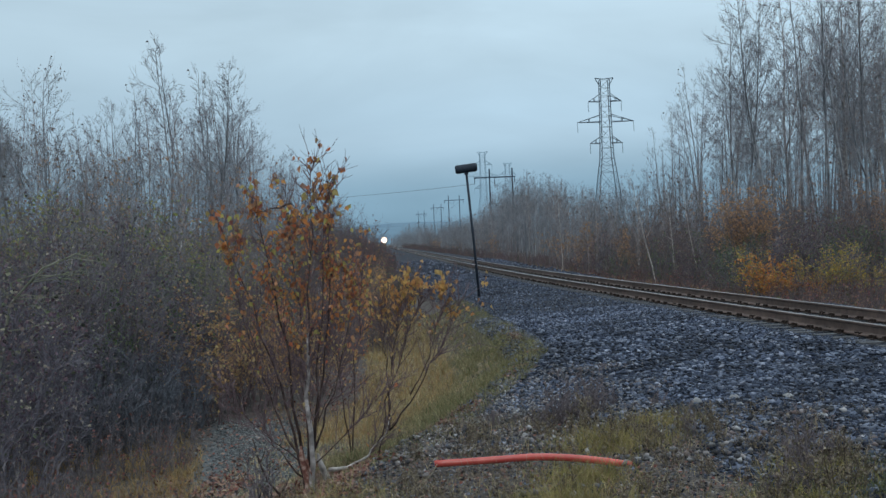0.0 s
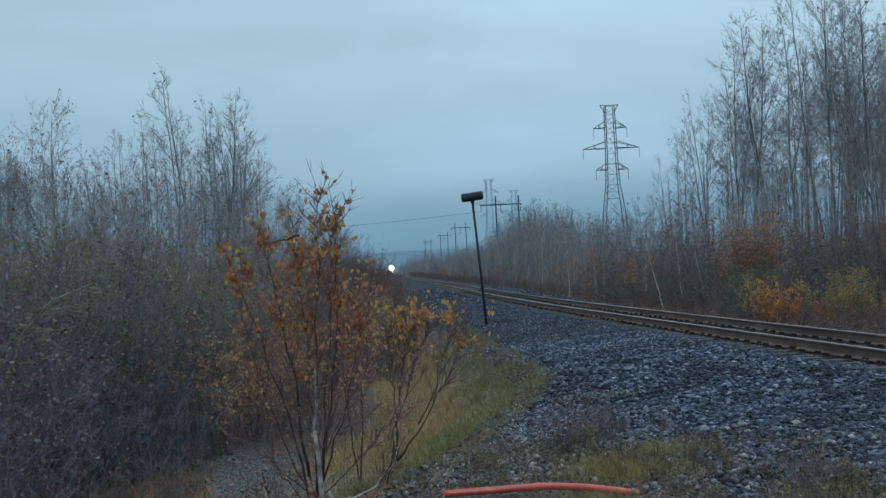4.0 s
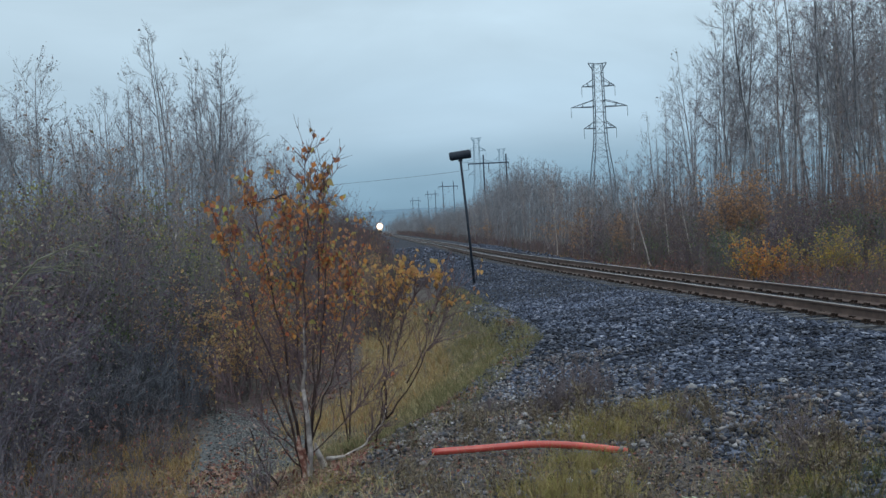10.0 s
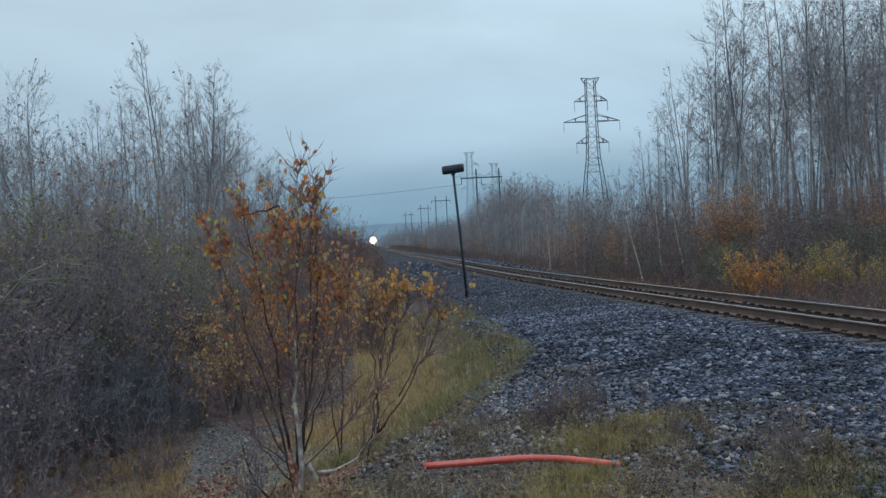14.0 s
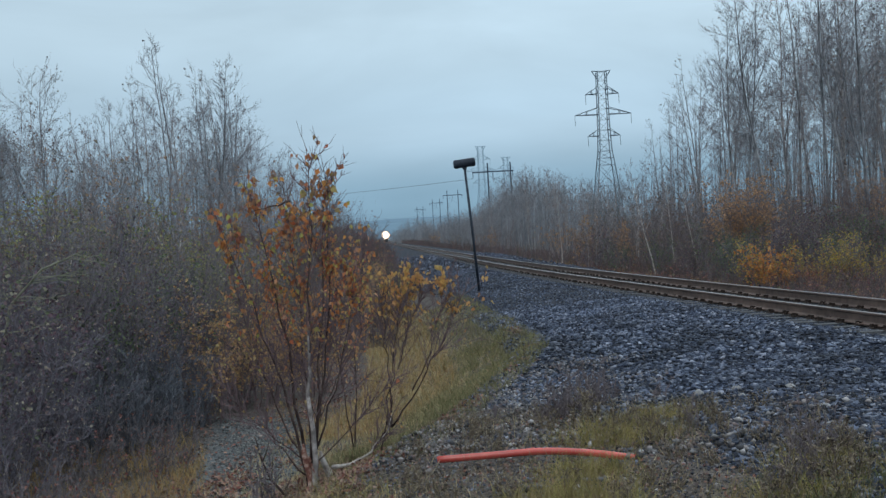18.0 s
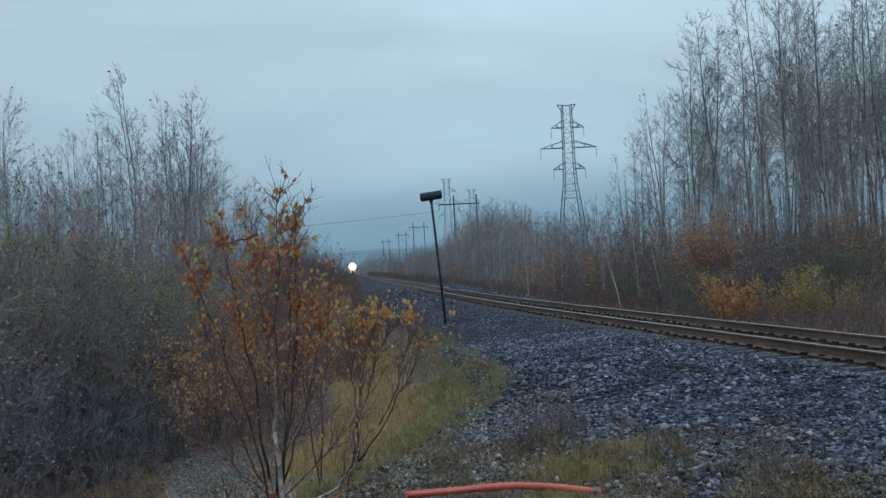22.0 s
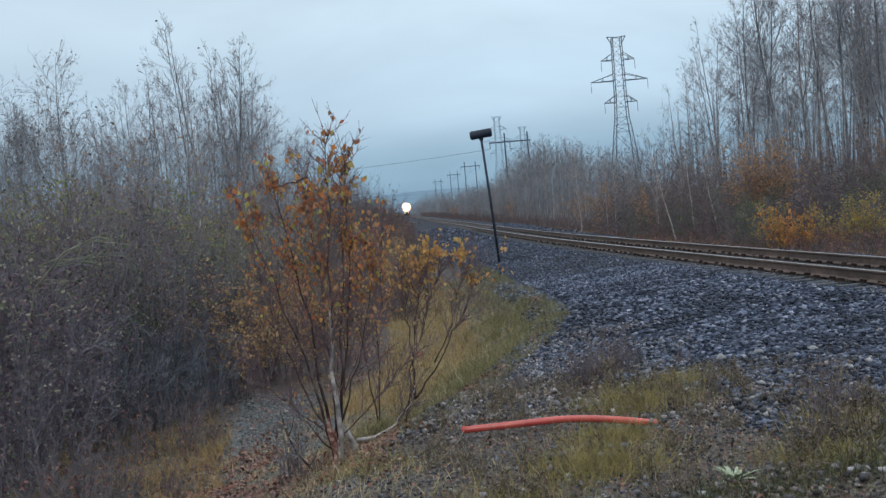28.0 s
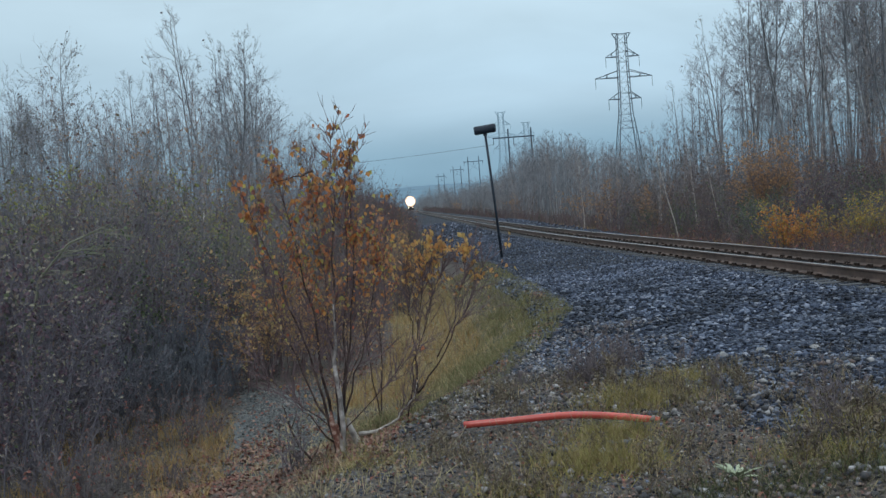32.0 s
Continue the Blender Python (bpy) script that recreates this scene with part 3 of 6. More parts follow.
# ---- leaning trackside marker ----
def build_marker():
    mk = tagged(thing("trackside_marker", (1.2, 38.21, -0.5)), "leaning thin steel post with black horizontal drum on top", "railway sign")
    top = Vector((-0.3, 0.03, 4.45))
    VF = ([], [])
    tube(VF, [Vector((0, 0, -0.3)), top * 0.5, top], [0.05, 0.047, 0.043], 8)
    part("post", VF, M_DARK, mk, smooth_faces=True)
    VF = ([], [])
    ax = Vector((0.995, 0.0, 0.1)).normalized()
    c = top + Vector((0.0, 0, 0.14))
    L, R = 0.385, 0.15
    tube(VF, [c - ax * L, c - ax * (L - 0.01), c - ax * (L - 0.05), c + ax * (L - 0.05), c + ax * (L - 0.01), c + ax * L], [R * 0.6, R * 0.8, R, R, R * 0.8, R * 0.6], 16)
    drum = part("drum", VF, M_DARK, mk, "black rounded drum head", True)
    for s in (-0.28, 0.28):
        VF = ([], [])
        tube(VF, [c + ax * (s - 0.012), c + ax * (s + 0.012)], [R + 0.008, R + 0.008], 16)
        part("band", VF, M_DARK, drum)
    VF = ([], [])
    box(VF, (c.x, c.y, c.z - R - 0.02), (0.14, 0.1, 0.1))
    part("bracket", VF, M_DARK, mk)


build_marker()


# ---- orange pipe on the verge ----
def build_pipe():
    px = thing("pipe", (0, 0, 0))
    pts = []
    for i in range(25):
        t = i / 24
        x = -0.135 + 1.62 * t
        z = -0.187 + 0.072 * t - 0.155 * max(0.0, t - 0.45) ** 1.6 / 0.55**1.6
        pts.append(Vector((x, 8.86 - 0.05 * math.sin(math.pi * t), z)))
    V, F = [], []
    tube((V, F), pts, [0.029] * 25, 14, cap=False)
    n0 = len(V)
    tube((V, F), pts, [0.0235] * 25, 14, cap=False)
    F[24 * 14:] = [tuple(reversed(f)) for f in F[24 * 14:]]
    for k in range(14):
        k2 = (k + 1) % 14
        F.append((k2, k, n0 + k, n0 + k2))
        F.append((24 * 14 + k, 24 * 14 + k2, n0 + 24 * 14 + k2, n0 + 24 * 14 + k))
    part("pipe_wall", (V, F), M_PIPE, px, smooth_faces=True)
    VF = ([], [])
    tube(VF, [Vector((-0.12, 8.82, -0.185)), Vector((-0.16, 8.55, -0.205)), Vector((-0.24, 8.2, -0.21)), Vector((-0.3, 7.9, -0.2))], [0.004] * 4, 5)
    part("cord", VF, M_WEED, px, "thin pale cord trailing from the pipe")
    tagged(px, "bent orange plastic pipe lying on weedy gravel", "pipe")


build_pipe()


# ---- power line ----
def lattice(VF, a, b, r):
    tube(VF, [Vector(a), Vector(b)], [r, r], 4, False)


def build_tower(at, scale=1.0, turn=0.0, mat=M_LATTICE):
    tw = thing("transmission_tower", at, turn)
    levels = [(0, 3.3), (6, 2.75), (11.5, 2.2), (16, 1.7), (19, 1.3), (23.5, 1.12), (28, 1.05), (32.3, 1.0), (36, 0.95)]
    legs = ([], [])
    brace = ([], [])
    for sx in (-1, 1):
        for sy in (-1, 1):
            for (z0, w0), (z1, w1) in zip(levels, levels[1:]):
                lattice(legs, (sx * w0, sy * w0, z0), (sx * w1, sy * w1, z1), 0.092)
    for (z0, w0), (z1, w1) in zip(levels, levels[1:]):
        for q in range(4):
            c0, c1 = [((-1, -1), (1, -1)), ((1, -1), (1, 1)), ((1, 1), (-1, 1)), ((-1, 1), (-1, -1))][q]
            steps = 1 if z0 < 16 else 2
            for s in range(steps):
                za, zb = z0 + (z1 - z0) * s / steps, z0 + (z1 - z0) * (s + 1) / steps
                wa, wb = w0 + (w1 - w0) * s / steps, w0 + (w1 - w0) * (s + 1) / steps
                lattice(brace, (c0[0] * wa, c0[1] * wa, za), (c1[0] * wb, c1[1] * wb, zb), 0.034)
                if z0 < 16:
                    lattice(brace, (c1[0] * wa, c1[1] * wa, za), (c0[0] * wb, c0[1] * wb, zb), 0.034)
                lattice(brace, (c0[0] * wb, c0[1] * wb, zb), (c1[0] * wb, c1[1] * wb, zb), 0.034)
    part("leg_frame", legs, mat, tw)
    part("bracing", brace, mat, tw)
    for z, half in ((31.3, 3.6), (26.9, 6.1), (22.3, 3.5)):
        for s in (-1, 1):
            arm = ([], [])
            tip = (s * half, 0, z)
            for sy in (-1, 1):
                lattice(arm, (s * 1.05, sy * 1.05, z), tip, 0.08)
                lattice(arm, (s * 1.05, sy * 1.05, z + 1.5), tip, 0.07)
                lattice(arm, (s * (1.05 + half) / 2, sy * 0.5, z), (s * (1.05 + half) / 2, sy * 0.5, z + 0.75), 0.06)
            a = part("crossarm", arm, mat, tw)
            ins = ([], [])
            tube(ins, [Vector((s * half, 0, z)), Vector((s * half, 0, z - 2.2))], [0.05, 0.05], 5)
            part("insulator", ins, mat, a)
    cap = ([], [])
    for s in (-1, 1):
        lattice(cap, (s * 0.95, 0, 34.6), (s * 2.0, 0, 36.3), 0.1)
        lattice(cap, (s * 2.0, 0, 36.3), (0, 0, 36.1), 0.1)
    part("earth_wire_peak", cap, mat, tw)
    tw.scale = (scale,) * 3
    return tagged(tw, "grey steel lattice transmission tower above the trees", "power pylon", group="pylons of the power line")


build_tower((35.6, 235, -1.0), 0.99, 3)
build_tower((15.6, 405, -1.0), 0.96, 8, M_LATTICE_HAZE)
build_tower((28.6, 470, -1.0), 0.96, 8, M_LATTICE_HAZE)


def build_h_frame(at, width, height, three=False):
    hf = thing("power_pole", at)
    xs = (-0.28, 0.28) if not three else (-0.12, 0.43)
    for u in xs:
        VF = ([], [])
        tube(VF, [Vector((u * width, 0, 0)), Vector((u * width, 0, height + 2.6))], [0.25, 0.2], 7)
        part("pole", VF, M_POLE, hf)
    VF = ([], [])
    box(VF, (0, 0, height), (width, 0.3, 0.34))
    arm = part("crossarm", VF, M_POLE, hf)
    for s in (1, -1):
        VF = ([], [])
        tube(VF, [Vector((xs[0] * width, 0, height - (5.0 if s > 0 else 1.0))), Vector((xs[1] * width, 0, height - (1.0 if s > 0 else 5.0)))], [0.035, 0.035], 5)
        part("brace", VF, M_POLE, hf)
    for u in (-0.48, 0.0, 0.48):
        VF = ([], [])
        tube(VF, [Vector((u * width, 0, height)), Vector((u * width, 0, height - 1.8))], [0.1, 0.1], 5)
        part("insulator", VF, M_POLE, arm)
    return tagged(hf, "dark timber H-frame power pole beside the railway", "power pole", group="timber poles of the power line")


build_h_frame((16.1, 330, -1), 12.4, 21.1, True)
build_h_frame((6.7, 600, -1), 10.6, 24.7)
build_h_frame((-3.3, 800, -1), 9.6, 27.0)
build_h_frame((-19, 1000, -1), 9.5, 28.0)


def build_wire(a, b, sag, r=0.045):
    a, b = Vector(a), Vector(b)
    pts = []
    for i in range(15):
        t = i / 14
        p = a.lerp(b, t)
        p.z -= sag * 4 * t * (1 - t)
        pts.append(p)
    VF = ([], [])
    tube(VF, pts, [r] * 15, 4)
    tagged(part("overhead_wire", VF, M_WIRE), "thin overhead power cable strung across the sky", "cable", group="overhead cables")


build_h_frame((-66, 330, -1), 12.4, 18.0)
build_wire((10.15, 330, 18.3), (-60, 330, 15.2), 0.6, 0.05)


# ---- trees and shrubs ----
def sprig(VF, p, q, r):
    """The finest twigs: a three-edged spike."""
    V, F = VF
    b = len(V)
    d = (q - p).normalized()
    u = d.cross(Vector((0.4, 0.3, 0.87))).normalized() * r
    w = d.cross(u)
    V += [tuple(p + u), tuple(p - u * 0.5 + w * 0.87), tuple(p - u * 0.5 - w * 0.87), tuple(q)]
    F += [(b, b + 1, b + 3), (b + 1, b + 2, b + 3), (b + 2, b, b + 3)]


def grow(seed, height, kind, fine=True):
    """Trunk, twigs and leaves of one tree: a wavering trunk, strong ascending limbs that fork, each with its own spray of twigs. kind: aspen, birch or round (wide, from low down)."""
    rng = random.Random(seed)
    trunk, twigs, leaves = ([], []), ([], []), ([], [])
    r0 = height * 0.0046 + 0.01
    thick = 1.0 if fine else 1.7
    lean = Vector((rng.gauss(0, 0.025), rng.gauss(0, 0.025), 1))
    stem = bend(rng, Vector((0, 0, -0.1)), lean, height, 14, 0.035, 0.06)
    leaders = [(stem, r0, 0.0)]
    forks = 2 if kind == "round" else int(rng.random() < 0.55)
    for _ in range(forks):
        t = rng.uniform(0.3, 0.55)
        p, d = along(stem, t)
        leaders.append((bend(rng, p, tilt_way(rng, d, radians(rng.uniform(16, 26))), height * (0.9 - t) * rng.uniform(0.7, 0.95), 9, 0.05, 0.14), r0 * (1 - t) * 0.85, t))
    reach = {"aspen": 0.31, "birch": 0.25, "round": 0.42}[kind]
    start = 0.2 if kind == "round" else rng.uniform(0.3, 0.42)

    def spray(br, ln, many):
        """Side twigs along a branch, with the finest twigs on them."""
        for _ in range(many):
            s = rng.uniform(0.18, 1.0)
            p2, d2 = along(br, s)
            l2 = min(0.95, ln * rng.uniform(0.2, 0.42) * (1.2 - 0.5 * s) + 0.1)
            tw = bend(rng, p2, tilt_way(rng, d2, radians(rng.uniform(25, 55))), l2, 2, 0.16, 0.08)
            sprig(twigs, tw[0], tw[1] + (tw[1] - tw[0]) * 0.2, 0.0072 * thick)
            sprig(twigs, tw[1], tw[2], 0.0055 * thick)
            for _ in range(4 if fine else 2):
                p3, d3 = along(tw, rng.uniform(0.15, 1))
                tp = p3 + tilt_way(rng, d3, radians(rng.uniform(20, 58))) * l2 * rng.uniform(0.35, 0.65) + Vector((0, 0, l2 * 0.08))
                sprig(twigs, p3, tp, 0.004 * thick)
                if rng.random() < {"aspen": 0.025, "birch": 0.15, "round": 0.2}[kind]:
                    leaf(leaves, tp, Vector((rng.gauss(0, 1), rng.gauss(0, 1), -0.6)), rng.uniform(0.05, 0.1) * thick, rng)

    for pts, r, t0 in leaders:
        n = len(pts) - 1
        tube(trunk, pts, [r * (1 - 0.93 * i / n) ** 0.85 for i in range(n + 1)], 7 if fine else 5)
        tall_part = 1 - t0
        count = int(height * tall_part * (2.5 if fine else 1.5))
        for i in range(count):
            t = (start if not t0 else 0.12) + (0.99 - start) * ((i + rng.random()) / count) ** 0.85
            t = min(t, 0.99)
            p, d = along(pts, t)
            strong = rng.random() < 0.45
            ln = height * tall_part * (reach * (1 - t) ** 0.8 + 0.045) * (rng.uniform(0.85, 1.3) if strong else rng.uniform(0.35, 0.7))
            w = tilt_way(rng, d, radians(rng.uniform(30, 56)))
            br = bend(rng, p, w, ln, 6, 0.1, 0.045)
            rb = max(0.009, r * (1 - 0.93 * t) ** 0.85 * (0.55 if strong else 0.32))
            tube(trunk, br, [rb * (1 - 0.78 * k / 6) for k in range(7)], 4 if fine else 3, False)
            spray(br, ln, int((3 + ln * 1.9) * (1 if fine else 0.7)))
            # the limb forks
            for _ in range(int(1 + ln * 1.3) if strong else 1):
                s = rng.uniform(0.25, 0.75)
                p2, d2 = along(br, s)
                l2 = ln * (1 - s) * rng.uniform(0.6, 1.0)
                b2 = bend(rng, p2, tilt_way(rng, d2, radians(rng.uniform(24, 48))), l2, 4, 0.1, 0.06)
                r2 = max(0.007, rb * (1 - 0.78 * s) * 0.65)
                tube(trunk, b2, [r2 * (1 - 0.75 * k / 4) for k in range(5)], 3, False)
                spray(b2, l2, int((2 + l2 * 2.2) * (1 if fine else 0.7)))
    return trunk, twigs, leaves


def bush(seed, height, width, stems, leafy, size=0.05, low=0.25, splay=0.5, fine=True):
    """A many-stemmed shrub: stems, fine twigs, leaves."""
    rng = random.Random(seed)
    wood, leaves = ([], []), ([], [])
    thick = 1.0 if fine else 1.6
    for _ in range(stems):
        a = rng.uniform(0, 2 * math.pi)
        rr = width * 0.3 * math.sqrt(rng.random())
        p = Vector((rr * math.cos(a), rr * math.sin(a), -0.08))
        out = Vector((math.cos(a) * splay * rng.random(), math.sin(a) * splay * rng.random(), 1))
        h = height * rng.uniform(0.5, 1.05)
        st = bend(rng, p, out, h, 5, 0.08, 0.05)
        r = 0.005 + 0.0028 * height
        tube(wood, st, [r * (1 - 0.8 * i / 5) for i in range(6)], 4 if fine else 3, False)
        for _ in range(int((8 + h * 4.5) * (1 if fine else 0.5))):
            t = rng.uniform(low, 1.0)
            p2, d2 = along(st, t)
            l2 = h * rng.uniform(0.1, 0.3) * (1.2 - 0.6 * t)
            tw = bend(rng, p2, tilt_way(rng, d2, radians(rng.uniform(25, 65))), l2, 2, 0.15, 0.1)
            sprig(wood, tw[0], tw[1] + (tw[1] - tw[0]) * 0.2, 0.0062 * thick)
            sprig(wood, tw[1], tw[2], 0.005 * thick)
            for _ in range(3 if fine else 1):
                p3, d3 = along(tw, rng.uniform(0.25, 1))
                q = p3 + tilt_way(rng, d3, radians(40)) * l2 * 0.45
                sprig(wood, p3, q, 0.0044 * thick)
                if rng.random() < leafy:
                    for _ in range(2):
                        leaf(leaves, p3.lerp(q, rng.random()), Vector((rng.gauss(0, 1), rng.gauss(0, 1), rng.gauss(-0.3, 0.8))), size * thick * rng.uniform(0.6, 1.3), rng)
    return wood, leaves


def make_tree(name, vf3, bark, twigmat, leafmat, label, cat, group):
    tr = thing(name)
    part("trunk", vf3[0], bark, tr, smooth_faces=True)
    part("crown", vf3[1], twigmat, tr)
    if vf3[2][0]:
        part("foliage", vf3[2], leafmat, tr)
    return tagged(tr, label, cat, group=group)


def make_bush(name, vf2, bark, leafmat, label, cat, group):
    b = thing(name)
    part("branchwork", vf2[0], bark, b)
    if vf2[1][0]:
        part("foliage", vf2[1], leafmat, b)
    return tagged(b, label, cat, group=group)


def plant(proto, spots, rng, low=0.85, high=1.15, lean=3.0):
    """Stands the first thing on the first spot and copies on the rest."""
    if not spots:
        for ob in (*proto.children_recursive, proto):
            bpy.data.objects.remove(ob)
    first = True
    for x, y, *s in spots:
        k = s[0] if s else rng.uniform(low, high)
        m = pose(x, y, ground_z(x, y) - 0.03, rng.gauss(0, lean), rng.gauss(0, lean), rng.uniform(0, 360))
        if first:
            proto.matrix_basis = m
            ob, first = proto, False
        else:
            ob = copy_thing(proto, m)
        ob.scale = (k, k, k * (1 if s else rng.uniform(0.95, 1.08)))


def left_x(y):
    """The edge of the wood beside the trail."""
    return float(np.interp(y, [10, 17, 22, 28, 40, 5000], [-5.3, -4.7, -3.9, -3.6, -4.4, -4.4 - 0.08 * 4960]))


def right_x(y):
    return xc(y) + float(np.interp(y, [20, 50, 90, 150, 400], [4.3, 4.3, 5.2, 5.4, 6.5]))


# the skyline of the woods: way (across over ahead) and rise over the eye
SKY_WAY = [-0.48, -0.40, -0.355, -0.325, -0.285, -0.255, -0.22, -0.187, -0.165, -0.14, -0.10, -0.08, -0.064, -0.055, -0.045, -0.035, 0.0, 0.03, 0.055, 0.085, 0.11, 0.14, 0.165, 0.19, 0.21, 0.235, 0.27, 0.33, 0.5]
SKY_RISE = [0.18, 0.19, 0.187, 0.15, 0.168, 0.195, 0.19, 0.17, 0.12, 0.085, 0.055, 0.03, 0.018, 0.004, 0.008, 0.019, 0.02, 0.026, 0.05, 0.064, 0.054, 0.046, 0.05, 0.075, 0.12, 0.165, 0.21, 0.25, 0.27]


def tall(x, y):
    """How tall a tree may grow here to reach the skyline."""
    return 1.6 + y * float(np.interp(x / y, SKY_WAY, SKY_RISE)) - ground_z(x, y)


M_LEAF_GOLD = material("golden_leaf", [(0.498, 0.204, 0.062), (0.536, 0.259, 0.078), (0.427, 0.156, 0.053), (0.528, 0.327, 0.101), (0.3, 0.132, 0.067)], 9, source="island", rough=0.6, bump=0, lets=0.4)


M_LEAF_RUST = material("rusty_orange_leaf", [(0.381, 0.212, 0.122), (0.466, 0.268, 0.146), (0.339, 0.201, 0.13), (0.488, 0.311, 0.157), (0.3, 0.2, 0.14)], 9, source="island", rough=0.65, bump=0, lets=0.5)


def build_woods():
    rng = random.Random(11)
    H = 11.0
    aspens = [make_tree("aspen_tree", grow(100 + k, H, "round" if k in (3, 5) else "aspen", k < 6), M_BARK, M_TWIG_GREY, M_LEAF_DUN,
                        "tall bare grey aspen with fine ascending twigs", "tree", "bare trees of the wood") for k in range(9)]
    birches = [make_tree("birch_tree", grow(200 + k, H, "birch", k < 2), M_BIRCH, M_TWIG_GREY, M_LEAF_BROWN,
                         "slender pale birch with thin greyish twigs", "tree", "birches of the wood") for k in range(4)]
    spots = [[] for _ in range(13)]
    NEAR, FAR = (0, 1, 2, 3, 4, 5, 9, 10), (6, 7, 8, 11, 12, 6, 7, 8)

    def stand(k, x, y, share):
        spots[k].append((x, y, share * tall(x, y) / H))

    # tall trees that stand out on the skyline of the wood by the trail
    for w, y, k, part_of in ((-0.243, 44, 0, 1.02), (-0.210, 44.5, 1, 1.0), (-0.181, 44, 2, 0.98), (-0.358, 39, 3, 0.98), (-0.291, 43, 4, 0.97), (-0.268, 50, 9, 0.85), (-0.228, 51, 10, 0.86), (-0.196, 53, 4, 0.84), (-0.150, 55, 2, 0.95), (-0.410, 40, 5, 0.95), (-0.33, 46, 10, 0.84), (-0.385, 45, 1, 0.86), (-0.128, 62, 0, 0.9)):
        stand(k, w * y, y, 0.95 * part_of)
    for i in range(26):
        y = rng.uniform(27, 66)
        stand(rng.choice(NEAR), left_x(y) - 0.8 - rng.random() * (4 + 0.33 * y), y, rng.uniform(0.34, 0.74))
    for _ in range(40):
        y = 66 + 330 * rng.random() ** 1.5
        stand(rng.choice(FAR), left_x(y) - 0.5 - rng.random() * 14, y, rng.uniform(0.7, 1.0))
    # the depth of the wood behind
    for _ in range(40):
        y = rng.uniform(58, 105)
        stand(rng.choice(FAR), -y * rng.uniform(0.1, 0.5), y, rng.uniform(0.58, 0.88))
    for _ in range(18):
        y = rng.uniform(66, 105)
        stand(rng.choice(FAR), y * rng.uniform(0.2, 0.48), y, rng.uniform(0.35, 0.6))
    # the wood across the track: a few strong trees, slimmer ones behind
    for w, y, k, part_of in ((0.265, 52, 0, 0.95), (0.272, 53, 4, 1.0), (0.247, 54, 2, 0.72), (0.298, 51, 1, 1.0), (0.327, 52, 0, 0.98), (0.353, 51, 2, 0.98), (0.372, 53, 4, 1.0), (0.388, 51, 1, 0.98), (0.415, 53, 2, 0.95), (0.445, 52, 0, 0.95)):
        stand(k, w * y, y, part_of)
    for i in range(30):
        y = rng.uniform(55, 74)
        stand((0, 9, 2, 10, 4)[i % 5], y * (0.255 + 0.22 * (i + rng.random()) / 30), y, rng.uniform(0.5, 0.95))
    for i in range(9):
        y = rng.uniform(56, 62)
        stand((1, 9, 4, 0, 10)[i % 5], y * (0.35 + 0.15 * (i + rng.random()) / 9), y, rng.uniform(0.8, 1.0))
    for _ in range(24):
        y = rng.uniform(66, 100)
        stand(rng.choice(FAR), y * rng.uniform(0.3, 0.54), y, rng.uniform(0.5, 0.85))
    for _ in range(22):
        y = rng.uniform(56, 130)
        stand(rng.choice(NEAR if y < 75 else FAR), right_x(y) + rng.random() * 16, y, rng.uniform(0.5, 0.92))
    for _ in range(150):
        y = rng.uniform(110, 230)
        stand(rng.choice(FAR), right_x(y) + rng.random() * 24, y, rng.uniform(0.72, 1.03))
    for _ in range(60):
        y = 230 + 400 * rng.random()
        stand(rng.choice(FAR), right_x(y) + rng.random() * 22, y, rng.uniform(0.7, 1.0))
    for proto, sp in zip(aspens + birches, spots):
        plant(proto, sp, rng, lean=1.0)

    # thin white birches at the edge of the brush
    white = make_tree("white_birch", grow(310, 7.0, "birch"), M_WHITE, M_TWIG, M_LEAF_BROWN, "thin white-stemmed birch leaning over trackside brush", "tree", "white birches by the track")
    for i, (x, y, s, a) in enumerate(((8.85, 46, 0.72, -7), (8.0, 58, 0.55, 3), (7.75, 59, 0.45, -4), (10.3, 49, 0.7, -6), (11.2, 48.5, 0.75, -5), (7.3, 68, 0.75, 3))):
        ob = copy_thing(white, pose(0, 0, 0)) if i else white
        ob.matrix_basis = pose(x, y, ground_z(x, y), 0, a, 0) @ pose(0, 0, 0, 0, 0, 77 * i)
        ob.scale = (s, s, s)
    made = [
        ("alder_shrub", 3.2, 2.4, 16, 0.24, 0.055, M_BARK_DARK, M_LEAF_DUN, "dark nearly bare alder thicket shrub"),
        ("alder_shrub", 3.6, 2.6, 14, 0.26, 0.06, M_BARK_DARK, M_LEAF_BROWN, "alder shrub with scattered brown leaves"),
        ("willow_shrub", 3.0, 2.4, 15, 0.75, 0.065, M_SHRUB_GREY, M_LEAF_OLIVE, "grey-stemmed willow shrub with olive leaves"),
        ("maple_shrub", 2.6, 2.0, 16, 1.0, 0.08, M_TWIG, M_LEAF_ORANGE, "shrub with dense orange autumn leaves"),
        ("willow_shrub", 2.4, 2.2, 16, 0.72, 0.075, M_TWIG, M_LEAF_YELLOW, "willow shrub with yellow autumn leaves"),
        ("dogwood_shrub", 2.2, 2.0, 14, 0.35, 0.06, M_TWIG, M_LEAF_BROWN, "red-brown dogwood shrub with dry leaves"),
        ("willow_shrub", 4.2, 2.2, 12, 0.1, 0.06, M_SHRUB_GREY, M_LEAF_DUN, "tall thin grey bare willow shrub"),
        ("birch_shrub", 1.7, 1.7, 24, 1.0, 0.085, M_TWIG, M_LEAF_GOLD, "small birch shrub with golden-orange leaves"),
    ]
    protos = []
